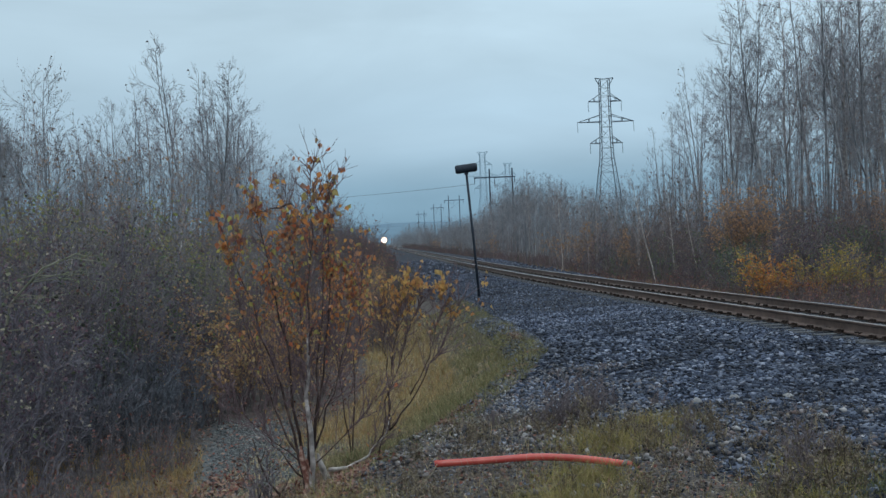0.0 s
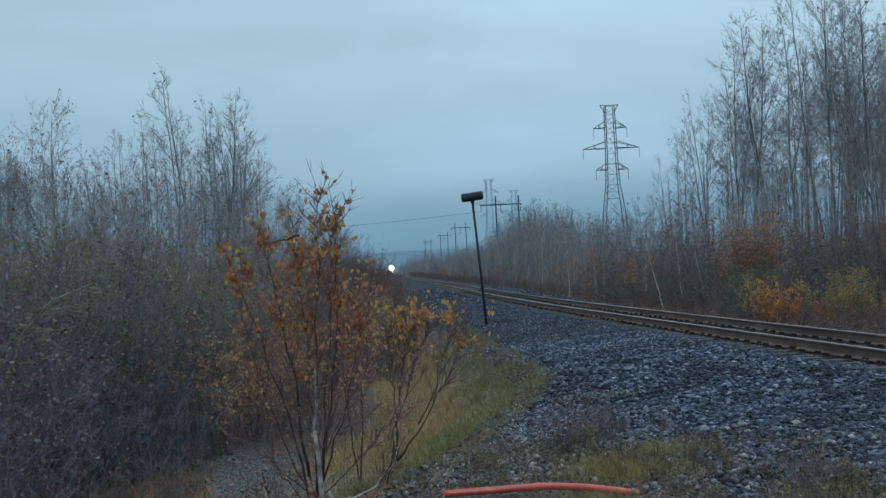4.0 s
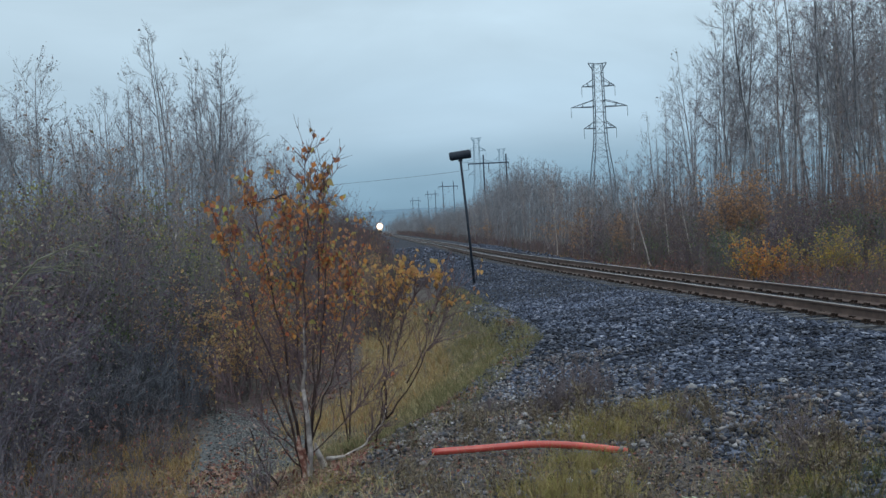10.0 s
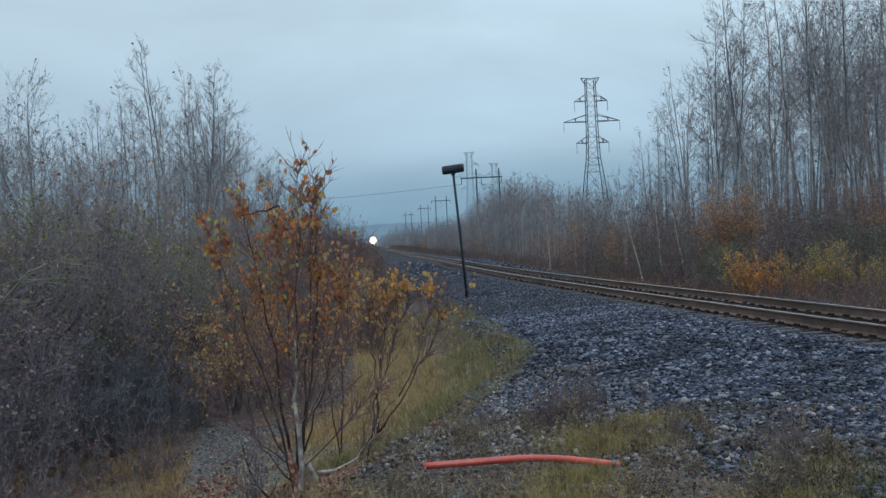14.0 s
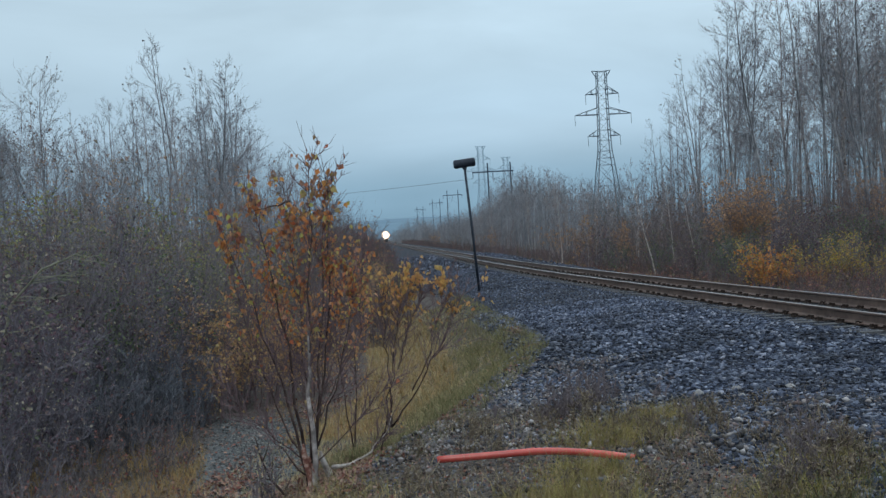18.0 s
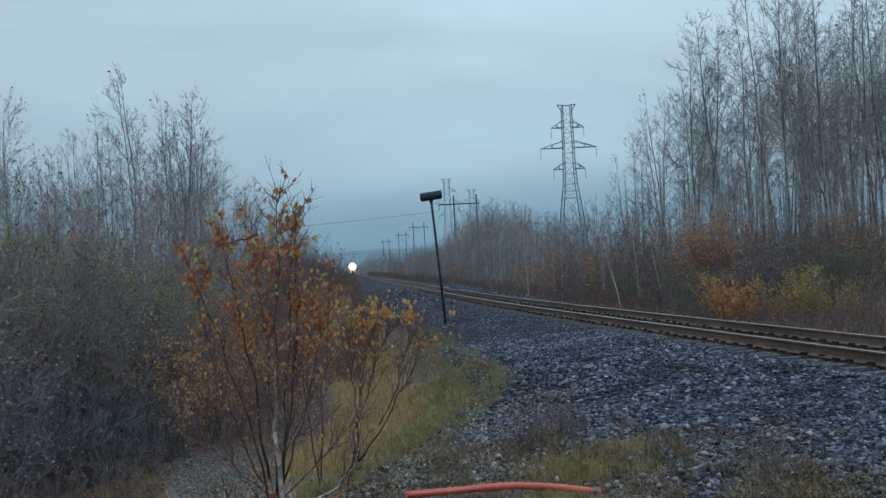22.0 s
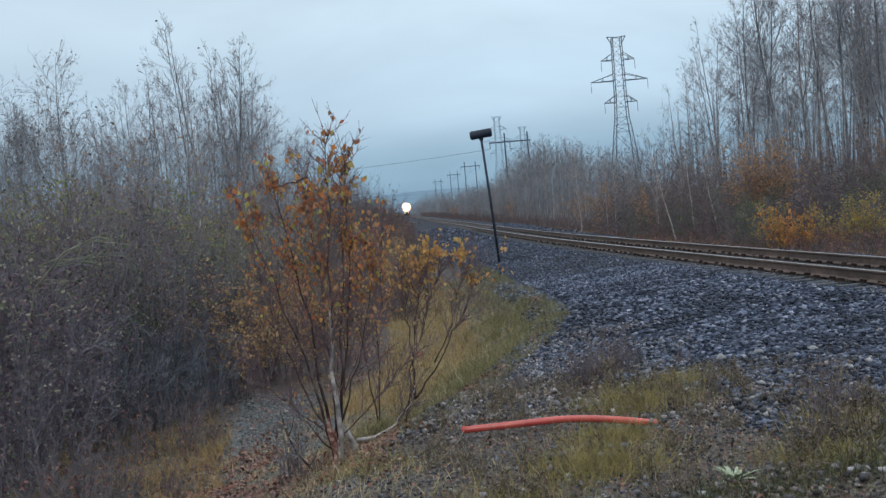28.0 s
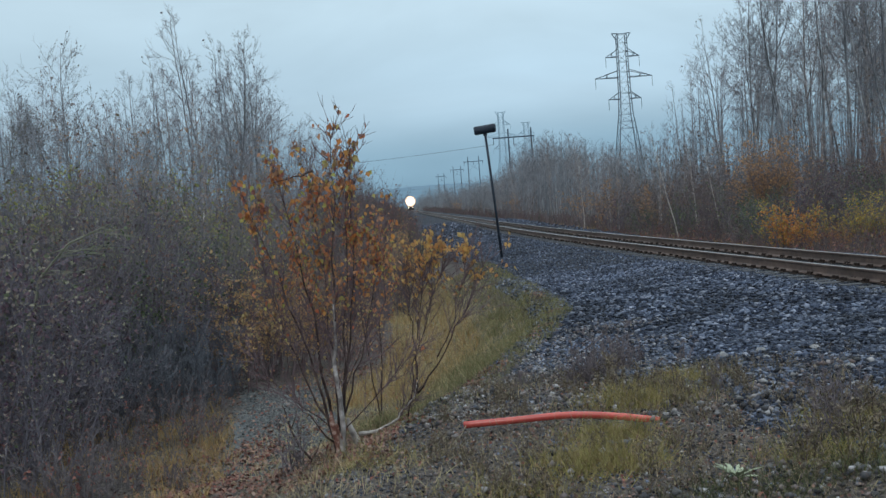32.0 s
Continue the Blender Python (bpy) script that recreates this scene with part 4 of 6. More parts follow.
    for fine in (True, False):
        for k, (n, h, w, st, lf, sz, bk, lm, lab) in enumerate(made):
            vf = bush(k + 1 + 50 * fine, h, w, st if fine else st - 4, lf, sz, splay=0.25 if k == 6 else 0.5, fine=fine)
            protos.append(make_bush(n, vf, bk, lm, lab, "shrub", "shrubs of the wood edge"))
    aut = make_bush("autumn_birch", bush(71, 5.4, 2.2, 7, 0.55, 0.06, low=0.5, splay=0.22), M_TWIG_GREY, M_LEAF_ORANGE, "slim birch clump with its last orange-yellow leaves", "tree", "birch clumps with last leaves")
    plant(aut, [(-9.25, 30, 1.02), (-7.7, 28, 0.9), (-5.5, 30, 0.95), (-4.3, 26.5, 0.85), (-8.6, 35, 1.1), (-12.5, 37, 1.15)], rng, lean=3)
    rust = make_bush("autumn_birch", bush(72, 4.4, 2.0, 20, 0.75, 0.095, low=0.42, splay=0.2), M_TWIG, M_LEAF_RUST, "rounded birch clump with dull rusty-orange crown", "tree", "birch clumps with last leaves")
    plant(rust, [(12.3, 45.2, 1.02), (12.65, 45.7, 0.9), (12.0, 45.6, 0.8), (21.0, 52, 1.0)], rng, lean=3)
    # slim pale saplings that stand in the brush
    pole = make_tree("aspen_sapling", grow(410, 5.0, "birch"), M_BIRCH, M_TWIG_GREY, M_LEAF_BROWN, "slim pale aspen sapling standing in dense brush", "tree", "saplings in the brush")
    spots = []
    for _ in range(46):
        y = rng.uniform(24, 46)
        spots.append((left_x(y) - 0.4 - rng.random() * (1 + 0.3 * y), y, rng.uniform(0.5, 0.95)))
    for _ in range(40):
        y = rng.uniform(20, 31)
        spots.append((left_x(y) - 0.3 - rng.random() * (0.5 + 0.27 * y), y, rng.uniform(0.45, 0.85)))
    for _ in range(34):
        y = rng.uniform(52, 90)
        spots.append((right_x(y) + 1.5 + rng.random() * 9, y, rng.uniform(0.6, 1.1)))
    plant(pole, spots, rng, lean=5)
    sp = [[] for _ in protos]

    def shrub(k, x, y, s):
        if 0.23 < x / y < 0.45 and y < 49:
            return
        cap = 1.0 * tall(x, y) / made[k][1]
        sp[k + (8 if y > 55 else 0)].append((x, y, min(s, cap)))

    for _ in range(82):
        y = rng.uniform(17, 48)
        shrub(rng.choice((0, 1, 1, 2, 6, 6, 5, 1)), left_x(y) - rng.random() ** 1.2 * (1.5 + 0.32 * y), y, rng.uniform(0.7, 1.1))
    for _ in range(44):
        y = 45 + 180 * rng.random() ** 1.5
        shrub(rng.choice((0, 1, 1, 2, 5, 3, 6)), left_x(y) - rng.random() * 7, y, rng.uniform(0.8, 1.2))
    # the brushy foot of the bank, down to the track
    for _ in range(42):
        y = 26 + 150 * rng.random() ** 1.6
        shrub(rng.choice((0, 1, 5, 3, 3, 2, 5)), -(0.05 + 0.045 * rng.random()) * y - 0.4, y, rng.uniform(0.45, 0.9))
    for _ in range(10):
        y = rng.uniform(28, 46)
        shrub(rng.choice((1, 3, 5, 5, 3, 2)), -(0.04 + 0.06 * rng.random()) * y - 0.3, y, rng.uniform(0.3, 0.75))
    for _ in range(40):
        y = rng.uniform(50, 75)
        shrub(rng.choice((0, 1, 2, 6)), -y * rng.uniform(0.12, 0.48), y, rng.uniform(0.9, 1.4))
    for _ in range(90):
        y = rng.uniform(40, 80)
        shrub(rng.choice((0, 1, 1, 5, 5, 0, 6)), right_x(y) + 1.0 + rng.random() * 10, y, rng.uniform(0.6, 1.2))
    for _ in range(56):
        y = rng.uniform(48, 66)
        shrub(rng.choice((0, 0, 1, 5, 0, 1)), y * rng.uniform(0.2, 0.44), y, rng.uniform(0.9, 1.5))
    for _ in range(46):
        y = rng.uniform(62, 84)
        shrub(rng.choice((0, 6, 1)), -y * rng.uniform(0.1, 0.46), y, rng.uniform(1.0, 1.6))
    for _ in range(70):
        y = 80 + 300 * rng.random() ** 1.4
        shrub(rng.choice((0, 1, 1, 5, 3, 6)), right_x(y) + rng.random() * 9, y, rng.uniform(0.8, 1.4))
    for x, y, k, s in ((10.55, 36, 7, 1.0), (12.0, 35.8, 7, 0.5), (10.45, 36.2, 4, 0.8), (11.4, 36.5, 4, 0.55), (12.1, 36, 4, 0.85), (12.9, 36.4, 4, 0.8), (13.8, 36, 4, 0.7), (15.0, 36, 5, 0.7), (9.7, 37.5, 5, 0.5), (9.2, 39, 1, 0.4), (11.7, 35.6, 5, 0.4), (14.6, 36.8, 4, 0.6), (16.9, 46.5, 1, 1.2), (18.2, 47, 1, 1.25), (19.4, 47.5, 1, 1.2), (16.0, 47.5, 5, 1.5), (14.6, 47, 5, 1.3), (15.2, 49, 1, 1.1), (11.0, 48, 5, 0.9), (10.4, 50, 1, 0.7), (-9.9, 22, 2, 1.2), (-8.6, 21, 2, 1.0), (-11, 27, 2, 1.4), (-7.2, 23, 2, 0.95), (-9.2, 30, 2, 1.5), (-12.6, 31, 2, 1.5), (-6.4, 25, 2, 1.0), (-10.4, 35, 2, 1.5), (-7.0, 29, 2, 1.2), (-13.5, 36, 2, 1.6), (-5.4, 27, 2, 0.9), (-11.5, 41, 1, 1.5), (-8.5, 40, 1, 1.4), (-7.6, 44, 4, 1.3), (-10.2, 43, 4, 1.5), (-5.5, 70, 9, 1.25), (-5.0, 68.5, 9, 1.1), (-4.5, 70.5, 8, 1.2), (-4.2, 71, 9, 0.85), (-6.1, 72, 8, 1.5), (-6.7, 70, 9, 1.4), (-5.2, 73, 11, 1.2), (-3.9, 72, 13, 0.9), (-4.7, 66, 13, 1.3), (-6.9, 98, 8, 1.55), (-6.3, 98, 9, 1.0), (-7.7, 99, 9, 1.6), (-8.3, 108, 8, 1.8), (-7.4, 112, 13, 1.5), (-5.7, 97, 13, 1.0), (-8.6, 103, 14, 1.3), (20.3, 47, 3, 1.3), (10.3, 60, 3, 1.0), (9.2, 68, 3, 1.2), (15.6, 50, 1, 1.1), (17.4, 51, 1, 1.3), (19, 50, 1, 1.2), (16.8, 47, 5, 1.2), (18.4, 46, 5, 1.3), (20, 48, 1, 1.2), (14.6, 48, 0, 1.0), (16.2, 49, 0, 1.0), (11.8, 46, 5, 0.6), (12.2, 49, 0, 0.9), (-4.6, 22, 5, 0.55), (-4.1, 20.5, 1, 0.4), (-4.9, 25, 3, 0.6),
                       (-3.9, 27, 3, 0.6), (-3.6, 30, 3, 0.65), (-9.8, 24, 2, 1.1), (-8.4, 26, 2, 1.2), (-7.6, 33, 3, 0.8), (-3.4, 23, 5, 0.5), (-2.9, 25, 5, 0.6), (-4.3, 18.6, 5, 0.4)):
        sp[k].append((x, y, s))
    for proto, s in zip(protos, sp):
        plant(proto, s, rng, lean=4)


build_woods()


def build_far_woods():
    """The deep woods: countless thin stems and twigs far behind the nearer trees, and low brush along the line."""
    rng = random.Random(77)
    grey, brush, specks = ([], []), ([], []), ([], [])

    def stalk(x, y, h):
        z = ground_z(x, y)
        p = Vector((x, y, z - 0.1))
        q = Vector((x + rng.gauss(0, 0.02 * h), y, z + h))
        sprig(grey, p, q, 0.03 + 0.004 * h + 0.00006 * y)
        for _ in range(20):
            t = rng.uniform(0.25, 0.98)
            a = p.lerp(q, t)
            ln = h * 0.22 * (1.1 - t) + 0.4
            an = rng.uniform(0, 6.3)
            sprig(grey, a, a + Vector((math.cos(an) * 0.75, math.sin(an) * 0.75, 0.75)) * ln, 0.013 + 0.00004 * y)

    for _ in range(380):
        y = rng.uniform(85, 170)
        x = -y * rng.uniform(0.09, 0.62)
        stalk(x, y, tall(x, y) * rng.uniform(0.3, 0.7))
    for _ in range(420):
        y = rng.uniform(95, 170)
        x = y * rng.uniform(0.15, 0.62)
        stalk(x, y, tall(x, y) * rng.uniform(0.25, 0.5))
    for _ in range(650):
        y = rng.uniform(120, 260)
        x = right_x(y) + 1 + rng.random() * 24
        stalk(x, y, tall(x, y) * rng.uniform(0.55, 1.0))
    for _ in range(520):
        y = 260 + 900 * rng.random() ** 1.5
        side = rng.random() < 0.45
        x = left_x(y) - rng.random() * 40 if side else right_x(y) + 3 + rng.random() * 60
        stalk(x, y, rng.uniform(5, 9) if side else rng.uniform(5, 10))
    for _ in range(900):
        y = 330 + 700 * rng.random() ** 1.2
        x = right_x(y) + 1 + rng.random() ** 1.3 * (12 + 0.05 * y)
        stalk(x, y, min(11, tall(x, y)) * rng.uniform(0.45, 1.0))
    for _ in range(11000):
        y = 24 + 36 * rng.random() ** 0.8
        x = xc(y) + shoulder(y) + 0.4 + 7.2 * rng.random() ** 1.1
        z = ground_z(x, y)
        h = rng.uniform(0.25, 1.0) * (0.5 + 0.6 * smooth(3.2, 5, x - xc(y))) * (1 + 0.8 * noise.noise(Vector((x * 0.5, y * 0.4, 6))))
        for _ in range(2):
            tip = Vector((x + rng.gauss(0, 0.3 * h), y + rng.gauss(0, 0.2), z + h * rng.uniform(0.6, 1)))
            sprig(brush, Vector((x, y, z - 0.05)), tip, 0.007)
            if rng.random() < 0.3:
                leaf(specks, Vector((x, y, z)).lerp(tip, 0.82), Vector((rng.gauss(0, 1), rng.gauss(0, 1), rng.gauss(0, 0.6))), rng.uniform(0.05, 0.1), rng)
    for _ in range(5200):
        y = 55 + 130 * rng.random() ** 1.8
        off = rng.random() ** 1.5
        x = xc(y) - edge(y) - 0.7 - 6 * off
        z = ground_z(x, y)
        h = (2.5 + 3.0 * min(1, off * 2.4)) * rng.uniform(0.4, 1.0) * smooth(-0.06, 0.1, off)
        for _ in range(3):
            tip = Vector((x + rng.gauss(0, 0.16 * h), y + rng.gauss(0, 0.2), z + h * rng.uniform(0.6, 1)))
            sprig(brush, Vector((x, y, z - 0.05)), tip, 0.014)
            if rng.random() < 0.4:
                leaf(specks, Vector((x, y, z)).lerp(tip, 0.82), Vector((rng.gauss(0, 1), rng.gauss(0, 1), rng.gauss(0, 0.6))), rng.uniform(0.08, 0.15), rng)
    for _ in range(9000):
        y = 45 + 420 * rng.random() ** 1.8
        if rng.random() < 0.55:
            x = xc(y) + 4.5 + 5 * rng.random() ** 1.3
            h = rng.uniform(0.3, 1.4) * (1 + y / 450)
        else:
            x = xc(y) - edge(y) - 0.2 - 4 * rng.random()
            h = rng.uniform(0.4, 1.7) * (1 + y / 300)
        z = ground_z(x, y)
        for _ in range(2):
            sprig(brush, Vector((x, y, z - 0.05)), Vector((x + rng.gauss(0, 0.25 * h), y + rng.gauss(0, 0.2), z + h * rng.uniform(0.6, 1))), 0.012 + 0.0001 * y)
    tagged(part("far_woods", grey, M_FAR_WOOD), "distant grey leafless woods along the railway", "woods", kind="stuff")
    tagged(part("trackside_brush", brush, M_BRUSH), "low reddish-brown brush beside the distant track", "brush", kind="stuff")
    tagged(part("brush_leaves", specks, M_SPECK), "faded leaves on low brush across the track", "leaves", kind="stuff")


M_SPECK = material("faded_brush_leaf", [(0.138, 0.063, 0.063), (0.196, 0.095, 0.074), (0.138, 0.116, 0.063), (0.23, 0.137, 0.095), (0.184, 0.074, 0.063), (0.103, 0.063, 0.074), (0.26, 0.1, 0.1), (0.1, 0.14, 0.07)], 3, source="island", rough=0.8, bump=0)
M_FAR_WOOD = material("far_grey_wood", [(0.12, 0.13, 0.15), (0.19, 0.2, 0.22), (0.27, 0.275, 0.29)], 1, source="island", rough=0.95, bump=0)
M_BRUSH = material("brown_brush", [(0.06, 0.045, 0.055), (0.11, 0.075, 0.08), (0.16, 0.118, 0.1), (0.085, 0.075, 0.095), (0.06, 0.07, 0.045)], 1, source="island", rough=0.95, bump=0)
build_far_woods()


# ---- young birch beside the pipe ----
def leaf_mesh(k, mat):
    """An ovate, toothed, slightly curled leaf, hanging down from its stalk."""
    rng = random.Random(40 + k)
    curl, fold = rng.uniform(-0.25, 0.25), rng.uniform(0.05, 0.25)
    V, F = [(0, 0, 0), (0, 0, -0.25)], []
    half = [(0.22, -0.36), (0.36, -0.52), (0.30, -0.72), (0.15, -0.98)]
    for side in (1, -1):
        V += [(side * w, fold * w + curl * (z * z), z) for w, z in half]
    V.append((0, curl * 1.6, -1.28))
    V += [(0, curl * z * z * 0.9, z) for z in (-0.52, -0.98)]
    a, b, t, m1, m2 = 2, 6, 10, 11, 12
    F = [(1, a, a + 1, m1), (m1, a + 1, a + 2), (m1, a + 2, a + 3, m2), (m2, a + 3, t), (1, m1, b + 1, b), (m1, b + 2, b + 1), (m1, m2, b + 3, b + 2), (m2, t, b + 3)]
    V += [(0.02, 0.01, 0), (0.02, 0.01, -0.25)]
    F.append((0, 1, 14, 13))
    return mesh_of("leaf", V, F, mat)


M_LEAF_SAP = material("yellow_sapling_leaf", [(0.541, 0.262, 0.103), (0.66, 0.391, 0.133), (0.607, 0.44, 0.15), (0.608, 0.31, 0.112), (0.46, 0.256, 0.113)], 9, source="object", rough=0.6, bump=0, lets=0.5)
M_SAP_REST = material("small_sapling_leaf", [(0.462, 0.226, 0.099), (0.571, 0.333, 0.127), (0.522, 0.379, 0.145), (0.479, 0.217, 0.099)], 9, source="island", rough=0.6, bump=0, lets=0.5)
M_LEAF_TAN = material("tan_birch_leaf", [(0.354, 0.212, 0.103), (0.448, 0.283, 0.138), (0.319, 0.248, 0.127), (0.496, 0.283, 0.138), (0.401, 0.342, 0.161), (0.354, 0.177, 0.138)], 9, source="island", rough=0.65, bump=0, lets=0.5)
LEAVES = [leaf_mesh(k, M_LEAF_ONE) for k in range(7)]
SAP_LEAVES = [leaf_mesh(k, M_LEAF_SAP) for k in range(7)]


def build_young_birch(name, at, stems, bark, label, seed, leaf_top, leaf_low, leaves_max, size, twig_low=0.25, shapes=LEAVES, small=M_LEAF_SMALL):
    """stems: foot, knee and tip of each limb in metres, and its thickness."""
    rng = random.Random(seed)
    tree = tagged(thing(name, at), label, "tree")
    tips = []
    twigs = ([], [])
    for foot, knee, tip, r in stems:
        a, b, c = Vector(foot), Vector(knee), Vector(tip)
        pts = []
        for i in range(11):
            t = i / 10
            p = a.lerp(b, t).lerp(b.lerp(c, t), t)
            k = 0.018 * math.sin(math.pi * t)
            pts.append(p + Vector((rng.gauss(0, k), rng.gauss(0, k), rng.gauss(0, k * 0.5))))
        VF = ([], [])
        coat = bark if r > 0.03 else M_STEM
        r *= 0.72 if r <= 0.0305 else 1.0
        tube(VF, pts, [r * (1 - (0.85 if r <= 0.0305 else 0.62) * (i / 10) ** 0.8) for i in range(11)], 7)
        part("limb", VF, coat, tree, smooth_faces=True)
        ln = sum((q - p).length for p, q in zip(pts, pts[1:]))
        for _ in range(int(6 + ln * 19) if foot[2] < 2 else 0):
            t = twig_low + (1 - twig_low) * rng.random() ** 0.75
            p, d = along(pts, t)
            l2 = rng.uniform(0.2, 0.6) * (1.1 - 0.55 * t)
            tw = bend(rng, p, tilt_way(rng, d, radians(rng.uniform(20, 52))), l2, 4, 0.10, 0.1)
            tube(twigs, tw, [0.0042, 0.0036, 0.003, 0.0024, 0.0016], 4, False)
            for _ in range(4):
                p3, d3 = along(tw, rng.uniform(0.2, 1))
                q = bend(rng, p3, tilt_way(rng, d3, radians(rng.uniform(25, 50))), l2 * rng.uniform(0.25, 0.55), 2, 0.1, 0.05)
                tube(twigs, q, [0.0025, 0.002, 0.0014], 3, False)
                tips += [q[0], q[1], q[2]]
            tips += [tw[2], tw[3], tw[4]]
    part("twig_crown", twigs, M_TWIG_DARK, tree, "fine reddish-brown twigs")
    rng.shuffle(tips)

    def wanted(p):
        """Leaves hang in bunches, more of them high up."""
        bunch = smooth(-0.2, 0.2, noise.noise(p * 3.4 + Vector((seed, 0, 0))))
        return smooth(leaf_low, leaf_top, p.z) ** 1.3 * bunch * (1 - 0.72 * smooth(leaf_top + 0.1, leaf_top + 0.6, p.z))

    n = 0
    rest, faded = ([], []), ([], [])
    for p in tips:
        if rng.random() > wanted(p) * 0.95 + 0.035:
            continue
        s = size * rng.uniform(0.65, 1.25) * (1 + 0.3 * smooth(leaf_top, leaf_top + 0.5, p.z))
        if n < leaves_max:
            lf = new("leaf", rng.choice(shapes))
            lf.parent = tree
            lf.matrix_basis = pose(*p, rng.gauss(0, 30), rng.gauss(0, 30), rng.uniform(0, 360))
            lf.scale = (s,) * 3
            n += 1
        elif n < leaves_max * 7:
            low_down = p.z < 0.5 * (leaf_low + leaf_top)
            leaf(faded if low_down else rest, p, Vector((rng.gauss(0, 0.6), rng.gauss(0, 0.6), -1)), s * (0.75 if low_down else 1.0), rng)
            n += 1
    if faded[0]:
        tagged(part("faded_leaf_rest", faded, M_LEAF_TAN, tree), kind="stuff")
    if rest[0]:
        tagged(part("small_leaf_rest", rest, small, tree), kind="stuff")
    return tree


BX, BY = -1.27, 9.72
BZ = ground_z(BX, BY)
build_young_birch("young_birch", (BX, BY, BZ), [
    ((0.03, -0.07, -0.05), (0.04, -0.09, 0.7), (0.06, -0.06, 1.45), 0.0306),
    ((0.055, -0.07, 1.2), (0.08, 0.0, 2.1), (0.12, 0.1, 2.9), 0.017),
    ((-0.03, 0.03, 0.0), (-0.10, 0.0, 1.2), (-0.42, 0.15, 2.62), 0.026),
    ((-0.03, -0.02, 0.1), (-0.22, -0.1, 1.1), (-0.66, -0.1, 2.35), 0.022),
    ((0.0, -0.03, 0.2), (-0.36, -0.05, 0.8), (-0.62, 0.1, 1.9), 0.016),
    ((0.03, 0.0, 0.25), (0.2, 0.06, 1.0), (0.27, 0.2, 2.72), 0.02),
    ((0.04, 0.02, 0.3), (0.32, 0.1, 0.9), (0.5, 0.15, 1.95), 0.015),
    ((0.0, 0.05, 0.2), (0.02, 0.3, 1.2), (-0.18, 0.45, 2.75), 0.02),
    ((0.02, 0.05, 0.2), (0.12, 0.25, 1.1), (0.22, 0.4, 2.7), 0.018),
    ((-0.02, 0.0, 0.22), (-0.4, 0.0, 0.5), (-0.75, 0.05, 0.95), 0.010),
    ((0.02, 0.0, 0.2), (0.38, 0.0, 0.5), (0.8, 0.1, 0.95), 0.010),
    ((-0.05, 0.0, 0.12), (-0.28, -0.05, 0.35), (-0.36, -0.1, 0.62), 0.012),
    ((-0.05, 0.0, 2.54), (-0.2, -0.02, 2.49), (-0.4, -0.03, 2.46), 0.016),
], M_BIRCH, "young many-stemmed birch with orange leaves and bare lower twigs", 3, 2.0, 0.75, 298, 0.049, 0.3)


def build_birch_foot():
    """The peeling reddish stool and the pale broken stump at the birch's foot."""
    st = tagged(thing("birch_stump", (BX + 0.12, BY + 0.12, ground_z(BX + 0.12, BY + 0.12))), "short pale birch stump with bare broken top", "tree stump")
    VF = ([], [])
    tube(VF, [Vector((0.05, 0, -0.08)), Vector((0.02, 0, 0.08)), Vector((-0.03, 0.01, 0.2)), Vector((-0.045, 0.01, 0.27))], [0.036, 0.032, 0.024, 0.012], 9)
    part("stump_wood", VF, M_WHITE, st, smooth_faces=True)
    st = tagged(thing("peeling_stump", (BX - 0.03, BY - 0.05, BZ)), "dead birch stem with peeling reddish bark strips", "tree stump")
    VF = ([], [])
    tube(VF, [Vector((0.08, -0.03, -0.12)), Vector((0.05, -0.02, 0.02)), Vector((0.01, 0, 0.2)), Vector((-0.015, 0, 0.32)), Vector((-0.02, 0.01, 0.4))], [0.034, 0.036, 0.031, 0.024, 0.008], 9)
    part("stem", VF, M_PEEL, st, smooth_faces=True)
    rng = random.Random(9)
    for _ in range(7):
        VF = ([], [])
        a = rng.uniform(0, 6.3)
        p = Vector((0.05 * math.cos(a), 0.05 * math.sin(a), rng.uniform(0.0, 0.32)))
        w = Vector((math.cos(a) * 0.5, math.sin(a) * 0.5, rng.choice((-1, 1)))).normalized()
        leaf(VF, p, w, rng.uniform(0.08, 0.16), rng, 0.3)
        part("bark_strip", VF, M_PEEL, st)


build_birch_foot()


def build_stick():
    st = tagged(thing("broken_branch", (-1.5, 9.55, ground_z(-1.5, 9.55))), "dark broken branch leaning over leaf-strewn trail edge", "branch")
    VF = ([], [])
    main = [Vector((0.04, 0, -0.05)), Vector((0.0, 0.0, 0.05)), Vector((-0.1, 0.02, 0.16)), Vector((-0.17, 0.03, 0.32)), Vector((-0.22, 0.05, 0.52))]
    tube(VF, main, [0.013, 0.012, 0.01, 0.008, 0.004], 6)
    part("limb", VF, M_STEM, st, smooth_faces=True)
    for k, (dx, dz) in ((1, (0.08, 0.14)), (2, (0.02, 0.2)), (2, (-0.15, 0.03)), (3, (0.06, 0.16))):
        VF = ([], [])
        p = main[k]
        tube(VF, [p, p + Vector((dx * 0.6, 0.02, dz * 0.45)), p + Vector((dx, 0.03, dz))], [0.005, 0.004, 0.002], 4)
        part("twig", VF, M_STEM, st)


build_stick()
SX, SY = -1.11, 10.3
SZ = ground_z(SX, SY)
